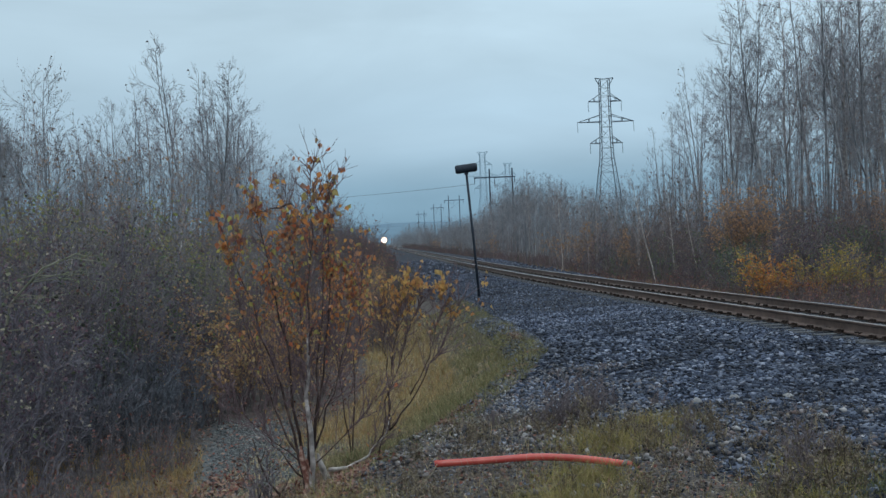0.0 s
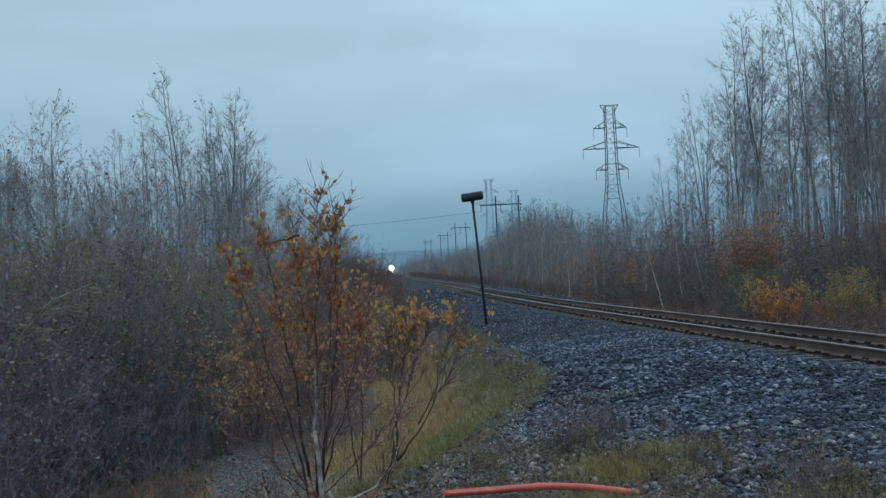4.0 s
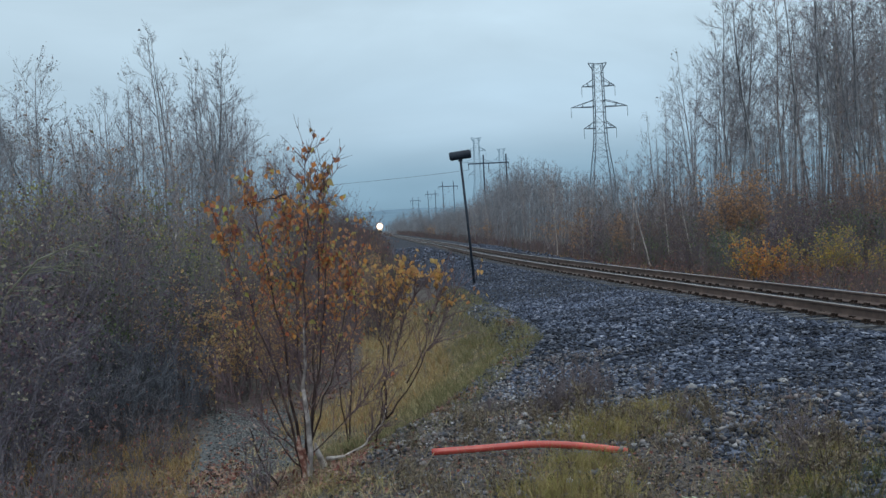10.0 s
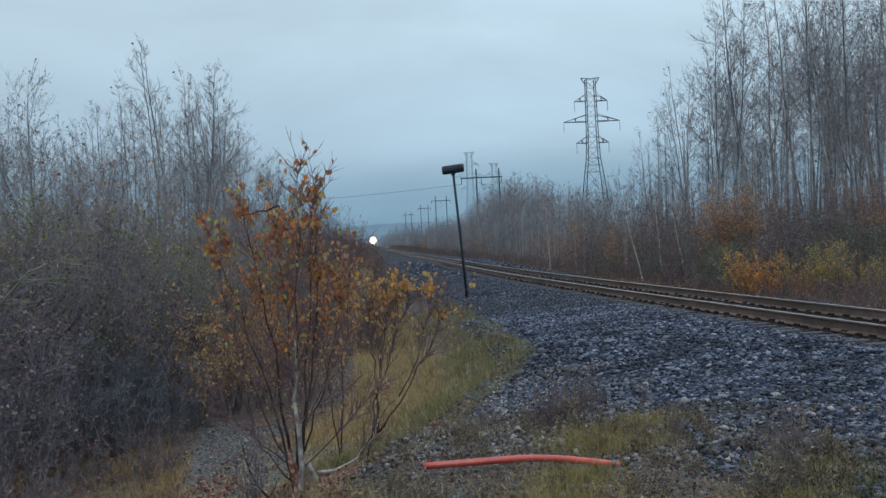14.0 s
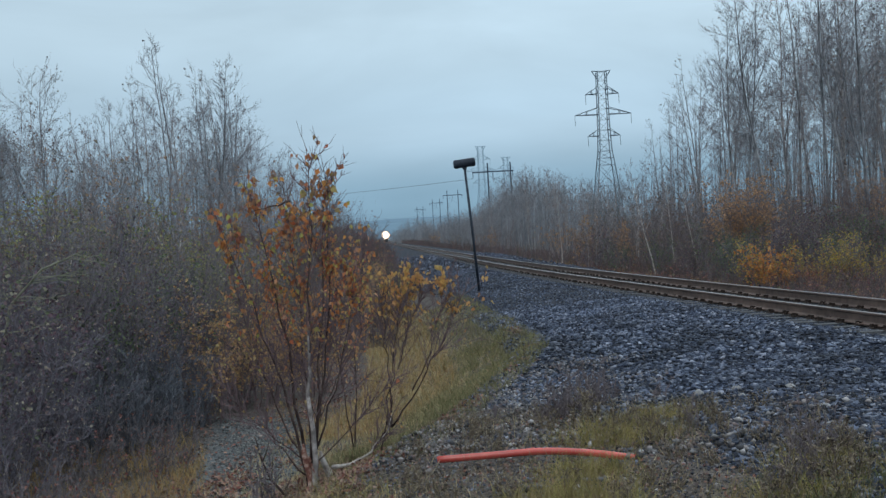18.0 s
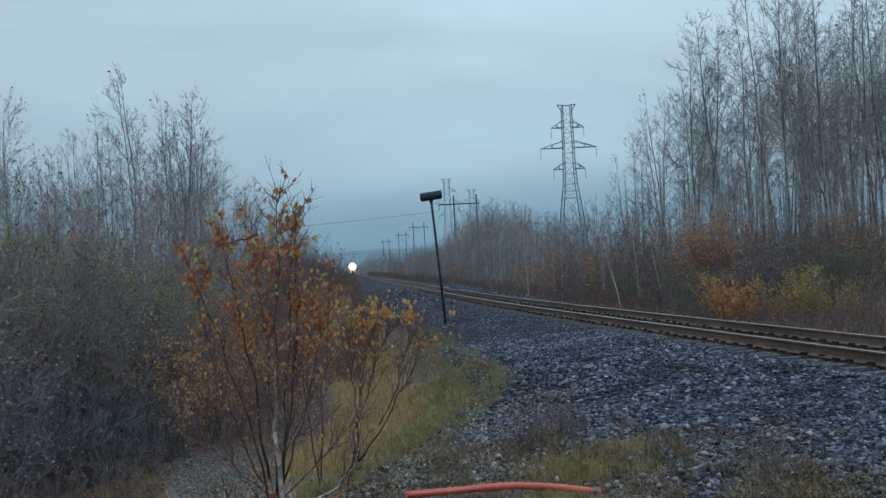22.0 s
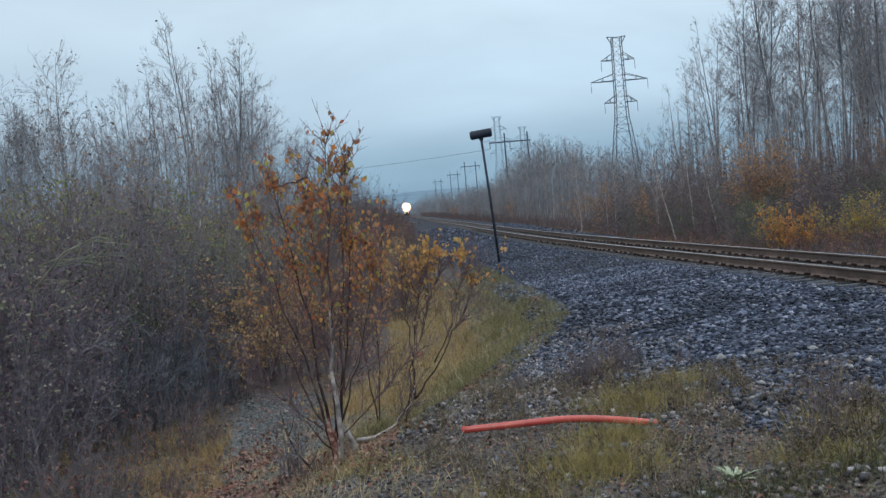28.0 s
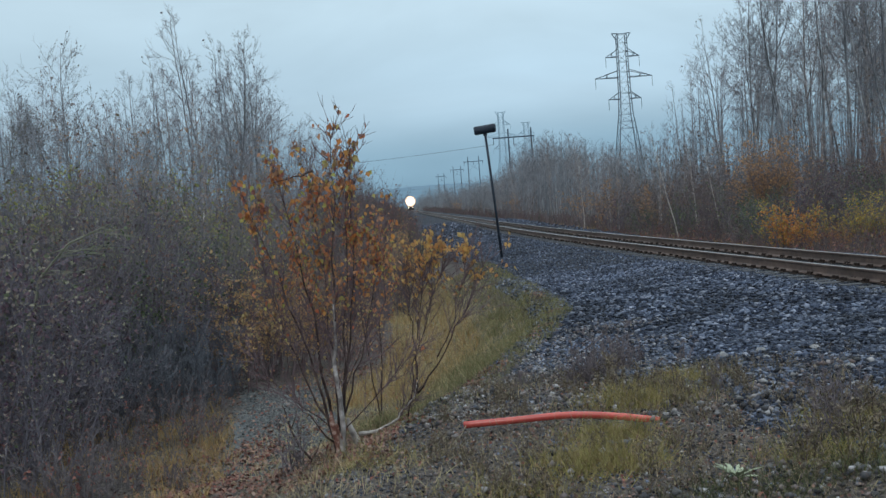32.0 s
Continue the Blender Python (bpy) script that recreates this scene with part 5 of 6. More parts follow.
build_young_birch("birch_sapling", (SX, SY, SZ), [
    ((-0.03, -0.12, 0.1), (0.42, -0.12, 0.1), (0.55, 0.0, 0.55), 0.0301),
    ((0.54, 0, 0.42), (0.52, 0.02, 1.0), (0.74, 0.1, 1.72), 0.014),
    ((0.54, 0, 0.42), (0.85, 0.0, 0.75), (1.27, 0.1, 1.62), 0.014),
    ((0.54, 0, 0.45), (0.55, 0.05, 1.1), (0.5, 0.1, 1.62), 0.012),
    ((0.42, 0.05, 0.1), (0.5, 0.1, 0.8), (0.9, 0.2, 1.68), 0.012),
    ((0.75, 0, 0.75), (1.0, 0.05, 1.1), (1.1, 0.1, 1.72), 0.010),
], M_WHITE, "leaning birch sapling with pale curved stem and yellow-orange leaves", 8, 1.68, 1.28, 90, 0.05, 0.45, SAP_LEAVES, M_SAP_REST)
build_young_birch("birch_sapling", (-1.2, 13.2, ground_z(-1.2, 13.2)), [
    ((0, 0, -0.05), (0.1, 0, 1.2), (0.25, 0.1, 2.65), 0.016),
    ((0, 0, 0.1), (-0.15, 0, 1.1), (-0.2, 0.1, 2.8), 0.015),
], M_TWIG, "slim birch sapling with reddish-orange leaves above the bank", 17, 2.2, 1.3, 90, 0.05, 0.3)
build_young_birch("birch_sapling", (-2.0, 16.5, ground_z(-2.0, 16.5)), [
    ((0, 0, -0.05), (0.1, 0, 0.9), (0.3, 0.1, 2.2), 0.016),
    ((0, 0, 0.1), (-0.3, 0, 0.8), (-0.5, 0.1, 1.9), 0.013),
    ((0, 0, 0.1), (0.35, 0, 0.8), (0.9, 0.1, 1.7), 0.013),
], M_TWIG, "thin birch sapling with rust-coloured leaves below the bank", 16, 1.4, 0.6, 60, 0.05, 0.4)


# ---- dark thicket close to the trail ----
M_LEAF_PURPLE = material("purple_brown_leaf", [(0.065, 0.043, 0.066), (0.123, 0.082, 0.108), (0.188, 0.122, 0.136), (0.086, 0.058, 0.087), (0.273, 0.214, 0.175), (0.102, 0.064, 0.087), (0.36, 0.33, 0.25), (0.09, 0.115, 0.065), (0.04, 0.03, 0.04)], 9, source="island", rough=0.7, bump=0, lets=0.3)


M_LEAF_DEEP = material("dark_green_leaf", [(0.039, 0.06, 0.036), (0.065, 0.093, 0.05), (0.098, 0.135, 0.072), (0.208, 0.255, 0.12), (0.058, 0.068, 0.054)], 9, source="island", rough=0.7, bump=0, lets=0.3)
M_TWIG_BLUE = material("blue_grey_twig", [(0.066, 0.074, 0.09), (0.138, 0.148, 0.17)], 5, rough=0.9, bump=0)


def build_thicket():
    rng = random.Random(21)
    o = make_bush("birch_shrub", bush(36, 2.2, 1.5, 12, 1.0, 0.052, low=0.35, splay=0.45), M_TWIG_DARK, M_LEAF_TAN, "small birch shrub with muted orange-brown leaves by the trail", "shrub", "small birches by the trail")
    plant(o, [(-3.75, 17.2, 1.0), (-3.95, 18.8, 1.1), (-3.3, 19.5, 0.9), (-3.5, 21.5, 1.0), (-3.4, 18.3, 0.75), (-2.9, 18.9, 0.7), (-2.5, 19.6, 0.75), (-2.1, 20.6, 0.7), (-4.1, 17.6, 0.7)], rng, lean=3)
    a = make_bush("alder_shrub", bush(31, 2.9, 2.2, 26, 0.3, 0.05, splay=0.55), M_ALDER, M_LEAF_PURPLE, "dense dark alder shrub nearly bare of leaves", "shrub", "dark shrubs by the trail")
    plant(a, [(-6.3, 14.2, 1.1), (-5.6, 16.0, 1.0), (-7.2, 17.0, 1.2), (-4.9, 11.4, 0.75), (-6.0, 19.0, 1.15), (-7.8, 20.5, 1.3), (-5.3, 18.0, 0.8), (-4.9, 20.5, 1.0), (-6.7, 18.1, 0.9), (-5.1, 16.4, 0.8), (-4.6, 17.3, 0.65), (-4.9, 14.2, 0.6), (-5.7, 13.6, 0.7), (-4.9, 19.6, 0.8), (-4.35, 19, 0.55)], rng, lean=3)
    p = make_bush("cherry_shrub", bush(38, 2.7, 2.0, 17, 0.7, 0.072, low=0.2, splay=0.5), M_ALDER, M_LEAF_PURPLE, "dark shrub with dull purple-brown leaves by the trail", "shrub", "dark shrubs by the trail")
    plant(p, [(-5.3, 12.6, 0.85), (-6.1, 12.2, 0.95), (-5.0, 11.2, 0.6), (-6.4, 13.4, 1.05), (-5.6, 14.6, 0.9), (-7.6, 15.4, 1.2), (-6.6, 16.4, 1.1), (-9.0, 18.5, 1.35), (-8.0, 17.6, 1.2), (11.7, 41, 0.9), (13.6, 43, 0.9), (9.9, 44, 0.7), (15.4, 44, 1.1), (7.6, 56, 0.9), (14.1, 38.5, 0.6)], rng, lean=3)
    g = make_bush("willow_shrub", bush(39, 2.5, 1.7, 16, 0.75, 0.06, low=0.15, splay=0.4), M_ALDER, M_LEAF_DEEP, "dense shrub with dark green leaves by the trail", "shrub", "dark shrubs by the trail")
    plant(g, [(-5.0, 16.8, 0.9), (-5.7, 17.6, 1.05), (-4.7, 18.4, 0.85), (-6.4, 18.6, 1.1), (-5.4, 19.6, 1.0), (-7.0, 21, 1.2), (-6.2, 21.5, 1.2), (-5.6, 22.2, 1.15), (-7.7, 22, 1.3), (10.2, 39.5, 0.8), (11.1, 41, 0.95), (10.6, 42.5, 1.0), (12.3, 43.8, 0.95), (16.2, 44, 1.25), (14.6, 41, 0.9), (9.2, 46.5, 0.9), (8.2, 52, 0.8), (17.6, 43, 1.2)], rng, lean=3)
    u = make_bush("alder_shrub", bush(40, 1.5, 1.2, 26, 0.0, low=0.1, splay=0.5), M_TWIG_BLUE, M_LEAF_DEEP, "low tangle of bare blue-grey twigs by the trail", "shrub", "dark shrubs by the trail")
    plant(u, [(-4.45, 14.9, 0.9), (-4.1, 15.7, 1.0), (-4.8, 15.5, 1.1), (-4.0, 16.5, 0.9), (-5.0, 14.4, 0.9), (-4.5, 16.3, 1.1), (-4.3, 17.2, 0.9)], rng, lean=3)
    d = make_bush("dogwood_shrub", bush(32, 0.75, 0.8, 14, 0.1, 0.04, splay=0.4), M_TWIG, M_LEAF_LITTLE, "low dogwood shrub with pinkish-red leaf tips", "shrub", "low shrubs by the trail")
    plant(d, [(-3.75, 13.4, 1.0), (-3.5, 13.8, 0.8), (-4.2, 13.0, 0.8), (-4.4, 12.2, 0.7), (-4.1, 16.5, 0.9), (-4.2, 18.0, 0.9), (-4.0, 14.6, 1.0), (-4.4, 14.9, 1.2), (-4.6, 13.6, 1.1), (-3.8, 15.4, 0.9), (-5.0, 13.1, 1.1), (-4.2, 15.6, 1.3), (-3.7, 17.0, 1.0), (-3.6, 18.6, 1.1), (-5.4, 12.9, 1.0), (-4.0, 10.7, 1.1), (-4.25, 11.0, 1.2), (-3.85, 11.2, 0.9)], rng, lean=3)
    s = make_bush("dead_weed_stalk", bush(33, 0.45, 0.22, 7, 0.12, 0.02, splay=0.2), M_BARK_DARK, M_WEED, "dead dark upright weed stalks", "weed", "weed stalks")
    plant(s, [(1.05, 11.18, 1.35), (1.25, 11.45, 1.45), (1.49, 11.9, 1.3), (0.88, 11.26, 1.0), (1.15, 11.3, 1.1), (2.58, 8.2, 1.2), (2.12, 7.2, 1.0), (2.66, 8.05, 1.0), (-3.2, 11.3, 1.0), (-3.35, 11.5, 0.8), (-1.65, 9.35, 1.5), (0.45, 11.3, 0.7), (-3.0, 10.9, 0.7), (1.5, 12.3, 1.5), (1.7, 12.5, 1.3), (1.3, 12.0, 1.1), (1.6, 12.1, 1.2), (1.85, 12.6, 1.0), (2.3, 12.3, 0.8), (2.7, 8.7, 1.2), (2.9, 8.4, 1.0), (2.5, 7.6, 1.0), (3.0, 9.3, 0.9), (2.2, 9.9, 0.9)], rng, lean=8)
    w = make_bush("weed_plant", bush(34, 0.42, 0.3, 7, 0.28, 0.02, splay=0.3), M_WEED, M_WEED, "dry brown weed growing through gravel", "weed", "weeds on the gravel")
    spots = [(1.15, 10.4, 1.1), (1.3, 10.6, 1.2), (0.95, 10.7, 0.9), (1.45, 10.2, 0.9), (2.1, 7.1, 0.9), (2.25, 7.3, 1.1), (2.7, 8.6, 1.2), (2.6, 8.4, 0.9), (2.6, 7.5, 1.2), (2.8, 7.7, 1.0), (2.4, 7.0, 1.0), (2.95, 8.3, 1.1), (2.1, 10.2, 0.9), (2.4, 10.6, 0.8)]
    for _ in range(80):
        spots.append((rng.uniform(-0.4, 3.2), rng.uniform(6.6, 11.2), rng.uniform(0.35, 0.85)))
    spots = [s for s in spots if not (-0.3 < s[0] < 1.7 and 8.1 < s[1] < 8.9)]
    plant(w, spots, rng, lean=6)


M_LEAF_LITTLE = material("pinkish_leaf", [(0.22, 0.08, 0.075), (0.28, 0.15, 0.12), (0.15, 0.06, 0.06)], 9, source="island", rough=0.7, bump=0)
build_thicket()


def build_dead_tree():
    rng = random.Random(51)
    tr = tagged(thing("fallen_tree", (-5.45, 13.3, ground_z(-5.45, 13.3))), "dead leaning tree with pale greenish lichened branches", "tree")
    main = [Vector((0, 0, -0.05)), Vector((0.05, -0.1, 1.3)), Vector((0.3, -0.25, 2.2)), Vector((0.75, -0.4, 2.6)), Vector((1.3, -0.5, 2.8))]
    VF = ([], [])
    tube(VF, main, [0.026, 0.022, 0.017, 0.012, 0.005], 7)
    part("trunk", VF, M_LICHEN, tr, smooth_faces=True)
    for k in range(14):
        p, d = along(main, rng.uniform(0.35, 1))
        VF = ([], [])
        br = bend(rng, p, Vector((rng.uniform(-0.6, 1.2), rng.gauss(-0.1, 0.35), rng.uniform(-0.2, 0.35))), rng.uniform(0.35, 0.9), 4, 0.12)
        tube(VF, br, [0.008, 0.0065, 0.005, 0.0035, 0.0015], 4)
        for _ in range(6):
            p2, d2 = along(br, rng.uniform(0.2, 1))
            sprig(VF, p2, p2 + tilt_way(rng, d2, radians(45)) * rng.uniform(0.1, 0.3), 0.004)
        part("branch", VF, M_LICHEN, tr)


M_LICHEN = material("lichened_bark", [(0.12, 0.125, 0.09), (0.19, 0.195, 0.145), (0.26, 0.26, 0.205)], 8, rough=0.9, bump=0.3)
build_dead_tree()


# ---- pale-leaved rosette, post stub, single stones ----
def build_small():
    rng = random.Random(4)
    r = tagged(thing("mullein_rosette", (1.57, 6.82, ground_z(1.57, 6.82))), "pale green woolly mullein rosette on weedy gravel", "plant")
    for i in range(19):
        a, up = 2.4 * i + rng.gauss(0, 0.3), rng.uniform(0.25, 1.2)
        out, side = Vector((math.cos(a), math.sin(a), 0)), Vector((-math.sin(a), math.cos(a), 0))
        ln, half = rng.uniform(0.07, 0.18), rng.uniform(0.012, 0.021)
        V, F = [], []
        for j, w in enumerate((0.25, 0.7, 1.0, 0.85, 0.15)):
            t = j / 4
            c = out * ln * t * math.cos(up * (1 - 0.35 * t)) + Vector((0, 0, ln * t * math.sin(up * (1 - 0.35 * t)) + 0.01))
            lift = Vector((0, 0, half * w * 0.45))
            V += [tuple(c - side * half * w + lift), tuple(c), tuple(c + side * half * w + lift)]
        for j in range(4):
            F += [(3 * j, 3 * j + 1, 3 * j + 4, 3 * j + 3), (3 * j + 1, 3 * j + 2, 3 * j + 5, 3 * j + 4)]
        part("leaf", (V, F), M_MULLEIN, r, smooth_faces=True)
    s = tagged(thing("post_stub", (0.45, 11.4, ground_z(0.45, 11.4))), "short dark wooden post stub in the gravel", "post")
    VF = ([], [])
    tube(VF, [Vector((0, 0, -0.1)), Vector((-0.005, 0, 0.15)), Vector((-0.01, 0.0, 0.19))], [0.018, 0.017, 0.012], 7)
    part("stub", VF, M_BARK_DARK, s)
    for x, y, w, h in ((3.2, 12.37, 0.15, 0.085), (2.75, 12.23, 0.12, 0.1), (3.52, 10.39, 0.15, 0.06), (3.75, 12.2, 0.13, 0.07), (2.35, 6.75, 0.07, 0.05), (3.1, 11.75, 0.08, 0.05), (3.25, 9.55, 0.08, 0.05), (1.52, 9.0, 0.05, 0.03), (4.8, 13.0, 0.09, 0.07)):
        V, F = rock(rng, w / 2, w * 0.4, h / 2, 2)
        ob = part("boulder", (V, F), M_PALE, smooth_faces=True)
        ob.matrix_basis = pose(x, y, ground_z(x, y) + h * 0.22, rng.gauss(0, 6), rng.gauss(0, 6), rng.uniform(0, 360))
        tagged(ob, "rounded pale grey stone lying on dark ballast", "stone", group="pale stones on the ballast")


def rock(rng, a, b, c, detail=1):
    bm = bmesh.new()
    bmesh.ops.create_icosphere(bm, subdivisions=detail, radius=1.0)
    o = Vector((rng.uniform(0, 50), rng.uniform(0, 50), 0))
    for v in bm.verts:
        k = 1 + 0.5 * noise.noise(v.co * 1.6 + o)
        v.co = Vector((v.co.x * a, v.co.y * b, v.co.z * c)) * k
    V = [tuple(v.co) for v in bm.verts]
    F = [tuple(v.index for v in f.verts) for f in bm.faces]
    bm.free()
    return V, F


build_small()


# ---- ballast, grass, fallen leaves: many small pieces ----
def scatter(name, base_v, base_f, place, mat, parent, smooth_faces=False):
    """Copies a small shape (n x 3 array, faces of equal size) to many places (m x 3 x 4 matrices) in one mesh."""
    place = np.asarray(place)
    n, m = len(base_v[0]), len(place)
    pick = np.arange(m) % len(base_v)
    src = np.asarray(base_v)[pick]
    v = np.einsum("mij,mnj->mni", place[:, :, :3], src) + place[:, None, :, 3]
    f = np.asarray(base_f)[None] + (np.arange(m) * n)[:, None, None]
    k = f.shape[2]
    me = bpy.data.meshes.new(name)
    me.vertices.add(m * n)
    me.vertices.foreach_set("co", v.astype(np.float32).ravel())
    me.loops.add(f.size)
    me.loops.foreach_set("vertex_index", f.astype(np.int32).ravel())
    me.polygons.add(f.size // k)
    me.polygons.foreach_set("loop_start", np.arange(0, f.size, k, dtype=np.int32))
    me.update(calc_edges=True)
    me.materials.append(mat)
    ob = new(name, me)
    ob.parent = parent
    return ob


def turns(rng, n, tip):
    """n random turns: full about the upright, tip radians off it."""
    a, b, c = rng.uniform(0, 2 * np.pi, n), rng.normal(0, tip, n), rng.normal(0, tip, n)
    ca, sa, cb, sb, cc, sc = np.cos(a), np.sin(a), np.cos(b), np.sin(b), np.cos(c), np.sin(c)
    z, o = np.zeros(n), np.ones(n)
    rz = np.stack([ca, -sa, z, sa, ca, z, z, z, o], 1).reshape(n, 3, 3)
    rx = np.stack([o, z, z, z, cb, -sb, z, sb, cb], 1).reshape(n, 3, 3)
    ry = np.stack([cc, z, sc, z, o, z, -sc, z, cc], 1).reshape(n, 3, 3)
    return rx @ ry @ rz


def weedy(x, y):
    """Where soil and weeds have crept over the stones (0 to 1)."""
    if y > 13.5:
        return 0.0
    return 1 - smooth(-0.5, 0.5, 3.2 * noise.noise(Vector((x * 0.55, y * 0.5, 0.7))) + (x - 2.2) * 0.45 + (y - 9.4) * 0.55)


M_GRAVEL = material("trail_gravel_stone", [(0.048, 0.054, 0.057), (0.089, 0.096, 0.098), (0.134, 0.14, 0.141), (0.203, 0.203, 0.202)], 14, source="island", rough=0.75, bump=0)
M_GRIT = material("verge_grit_stone", [(0.02, 0.02, 0.023), (0.069, 0.071, 0.078), (0.165, 0.166, 0.171), (0.123, 0.092, 0.088), (0.35, 0.354, 0.362)], 14, source="island", rough=0.8, bump=0)


def chunk(rng):
    """A crushed stone: an uneven block with sharp edges."""
    a, b, c = rng.uniform(0.9, 1.5), rng.uniform(0.55, 1.0), rng.uniform(0.22, 0.46)
    V = [(a * x * rng.uniform(0.45, 1.0), b * y * rng.uniform(0.45, 1.0), c * z * rng.uniform(0.5, 1.0)) for z in (-1, 1) for x, y in ((-1, -1), (1, -1), (1, 1), (-1, 1))]
    F = [(0, 3, 2), (0, 2, 1), (4, 5, 6), (4, 6, 7), (0, 1, 5), (0, 5, 4), (1, 2, 6), (1, 6, 5), (2, 3, 7), (2, 7, 6), (3, 0, 4), (3, 4, 7)]
    return V, F


def build_ballast():
    rng = np.random.default_rng(3)
    r2 = random.Random(3)
    shapes = []
    for _ in range(12):
        v, f = chunk(r2)
        shapes.append(v)
    chips = []
    for _ in range(12):
        chips.append([(v[0] * r2.uniform(0.8, 1.3), v[1] * r2.uniform(0.6, 1.0), v[2] * r2.uniform(0.5, 0.8)) for v in ((1, 0.2, 0.1), (-1, -0.1, 0.2), (0.1, 1, -0.1), (-0.2, -1, 0.1), (0.2, 0.1, 1), (0, -0.1, -1))])
    chip_faces = [(0, 2, 4), (2, 1, 4), (1, 3, 4), (3, 0, 4), (2, 0, 5), (1, 2, 5), (3, 1, 5), (0, 3, 5)]
    spots = []
    for n, y0, y1, lo, hi in ((84000, 6.2, 15, 0.010, 0.038), (52000, 15, 28, 0.016, 0.046), (38000, 28, 60, 0.017, 0.036), (4500, 60, 110, 0.05, 0.1)):
        for y in np.sqrt(rng.uniform(y0 * y0, y1 * y1, n)) if y0 > 7 else rng.uniform(y0, y1, n):
            e = edge(y)
            d = rng.uniform(-e - 0.35, shoulder(y) + 0.2)
            x = xc(y) + d
            if abs(abs(d) - 0.755) < 0.12 or x / y > 0.52:
                continue
            if d < 0 and r2.random() < 0.35 * weedy(x, y):
                continue
            s = lo + (hi - lo) * rng.random() ** 2.0
            if y < 13.5:
                s *= 1 - 0.6 * weedy(x, y)
            if -1.4 < d < 1.4:
                s *= 0.6
                z = -0.235 - s * 0.15
            else:
                z = ground_z(x, y) + s * 0.36
            spots.append((x, y, z, s))
    spots = np.array(spots)
    near = (spots[:, 1] > 7.2) & (spots[:, 1] < 11.5) & (spots[:, 0] > 1.2) & (spots[:, 0] < 4.2) & (spots[:, 3] > 0.02)
    pick = np.flatnonzero(near)[:290]
    one = [mesh_of("stone", v, f, M_STONE_ONE) for v in shapes]
    for i in pick:
        x, y, z, s = spots[i]
        ob = new("stone", one[i % 12])
        ob.parent = GROUND
        ob.matrix_basis = pose(x, y, z, r2.gauss(0, 30), r2.gauss(0, 30), r2.uniform(0, 360)) @ Matrix.Scale(s, 4)
    keep = np.ones(len(spots), bool)
    keep[pick] = False
    sp = spots[keep]
    m = np.zeros((len(sp), 3, 4))
    m[:, :, :3] = turns(rng, len(sp), 0.28) * sp[:, 3][:, None, None]
    m[:, :, 3] = sp[:, :3]
    close = sp[:, 1] < 22
    tagged(scatter("ballast_stones", shapes, f, m[close], M_STONE, GROUND), kind="stuff")
    tagged(scatter("distant_ballast", chips, chip_faces, m[~close], M_STONE, GROUND), kind="stuff")
    # finer gravel of the trail
    sp = []
    for _ in range(9000):
        y = rng.uniform(10.2, 17.6)
        x = trail_x(y) + rng.normal(0, 0.34)
        s = 0.008 + 0.02 * rng.random() ** 2
        sp.append((x, y, ground_z(x, y) + s * 0.2, s))
    sp = np.array(sp)
    m = np.zeros((len(sp), 3, 4))
    m[:, :, :3] = turns(rng, len(sp), 0.3) * sp[:, 3][:, None, None]
    m[:, :, 3] = sp[:, :3]
    tagged(scatter("trail_gravel", chips, chip_faces, m, M_GRAVEL, GROUND), kind="stuff")
    # grit among the weeds by the pipe
    sp = []
    for _ in range(9000):
        x, y = rng.uniform(-1.6, 4.2), 5.6 + 6.6 * rng.random() ** 0.8
        if x < xc(y) - edge(y) - 0.8:
            continue
        s = 0.006 + 0.02 * rng.random() ** 2.5
        sp.append((x, y, ground_z(x, y) + s * 0.3, s))
    for _ in range(15000):
        y = rng.uniform(9.6, 17)
        k = rng.uniform(0, 1)
        x = xc(y) - edge(y) + 0.05 + 2.3 * k**1.4
        if rng.random() > (1 - k) ** 0.7 * smooth(17, 11.5, y) + 0.1 + 0.5 * noise.noise(Vector((x * 0.8, y * 0.8, 1.7))):
            continue
        s = 0.008 + 0.022 * rng.random() ** 2
        sp.append((x, y, ground_z(x, y) + 0.012 + s * 0.4, s))
    for _ in range(2600):
        x, y = rng.uniform(-0.6, 4.2), 6.0 + 5.4 * rng.random()
        if x < xc(y) - edge(y) - 0.3 or noise.noise(Vector((x * 1.1, y * 1.1, 5.3))) < 0.0:
            continue
        s = 0.016 + 0.03 * rng.random() ** 2
        sp.append((x, y, ground_z(x, y) + 0.015 + s * 0.4, s))
    sp = np.array(sp)
    m = np.zeros((len(sp), 3, 4))
    m[:, :, :3] = turns(rng, len(sp), 0.3) * sp[:, 3][:, None, None]
    m[:, :, 3] = sp[:, :3]
    tagged(scatter("verge_grit", chips, chip_faces, m, M_GRIT, GROUND), kind="stuff")


build_ballast()


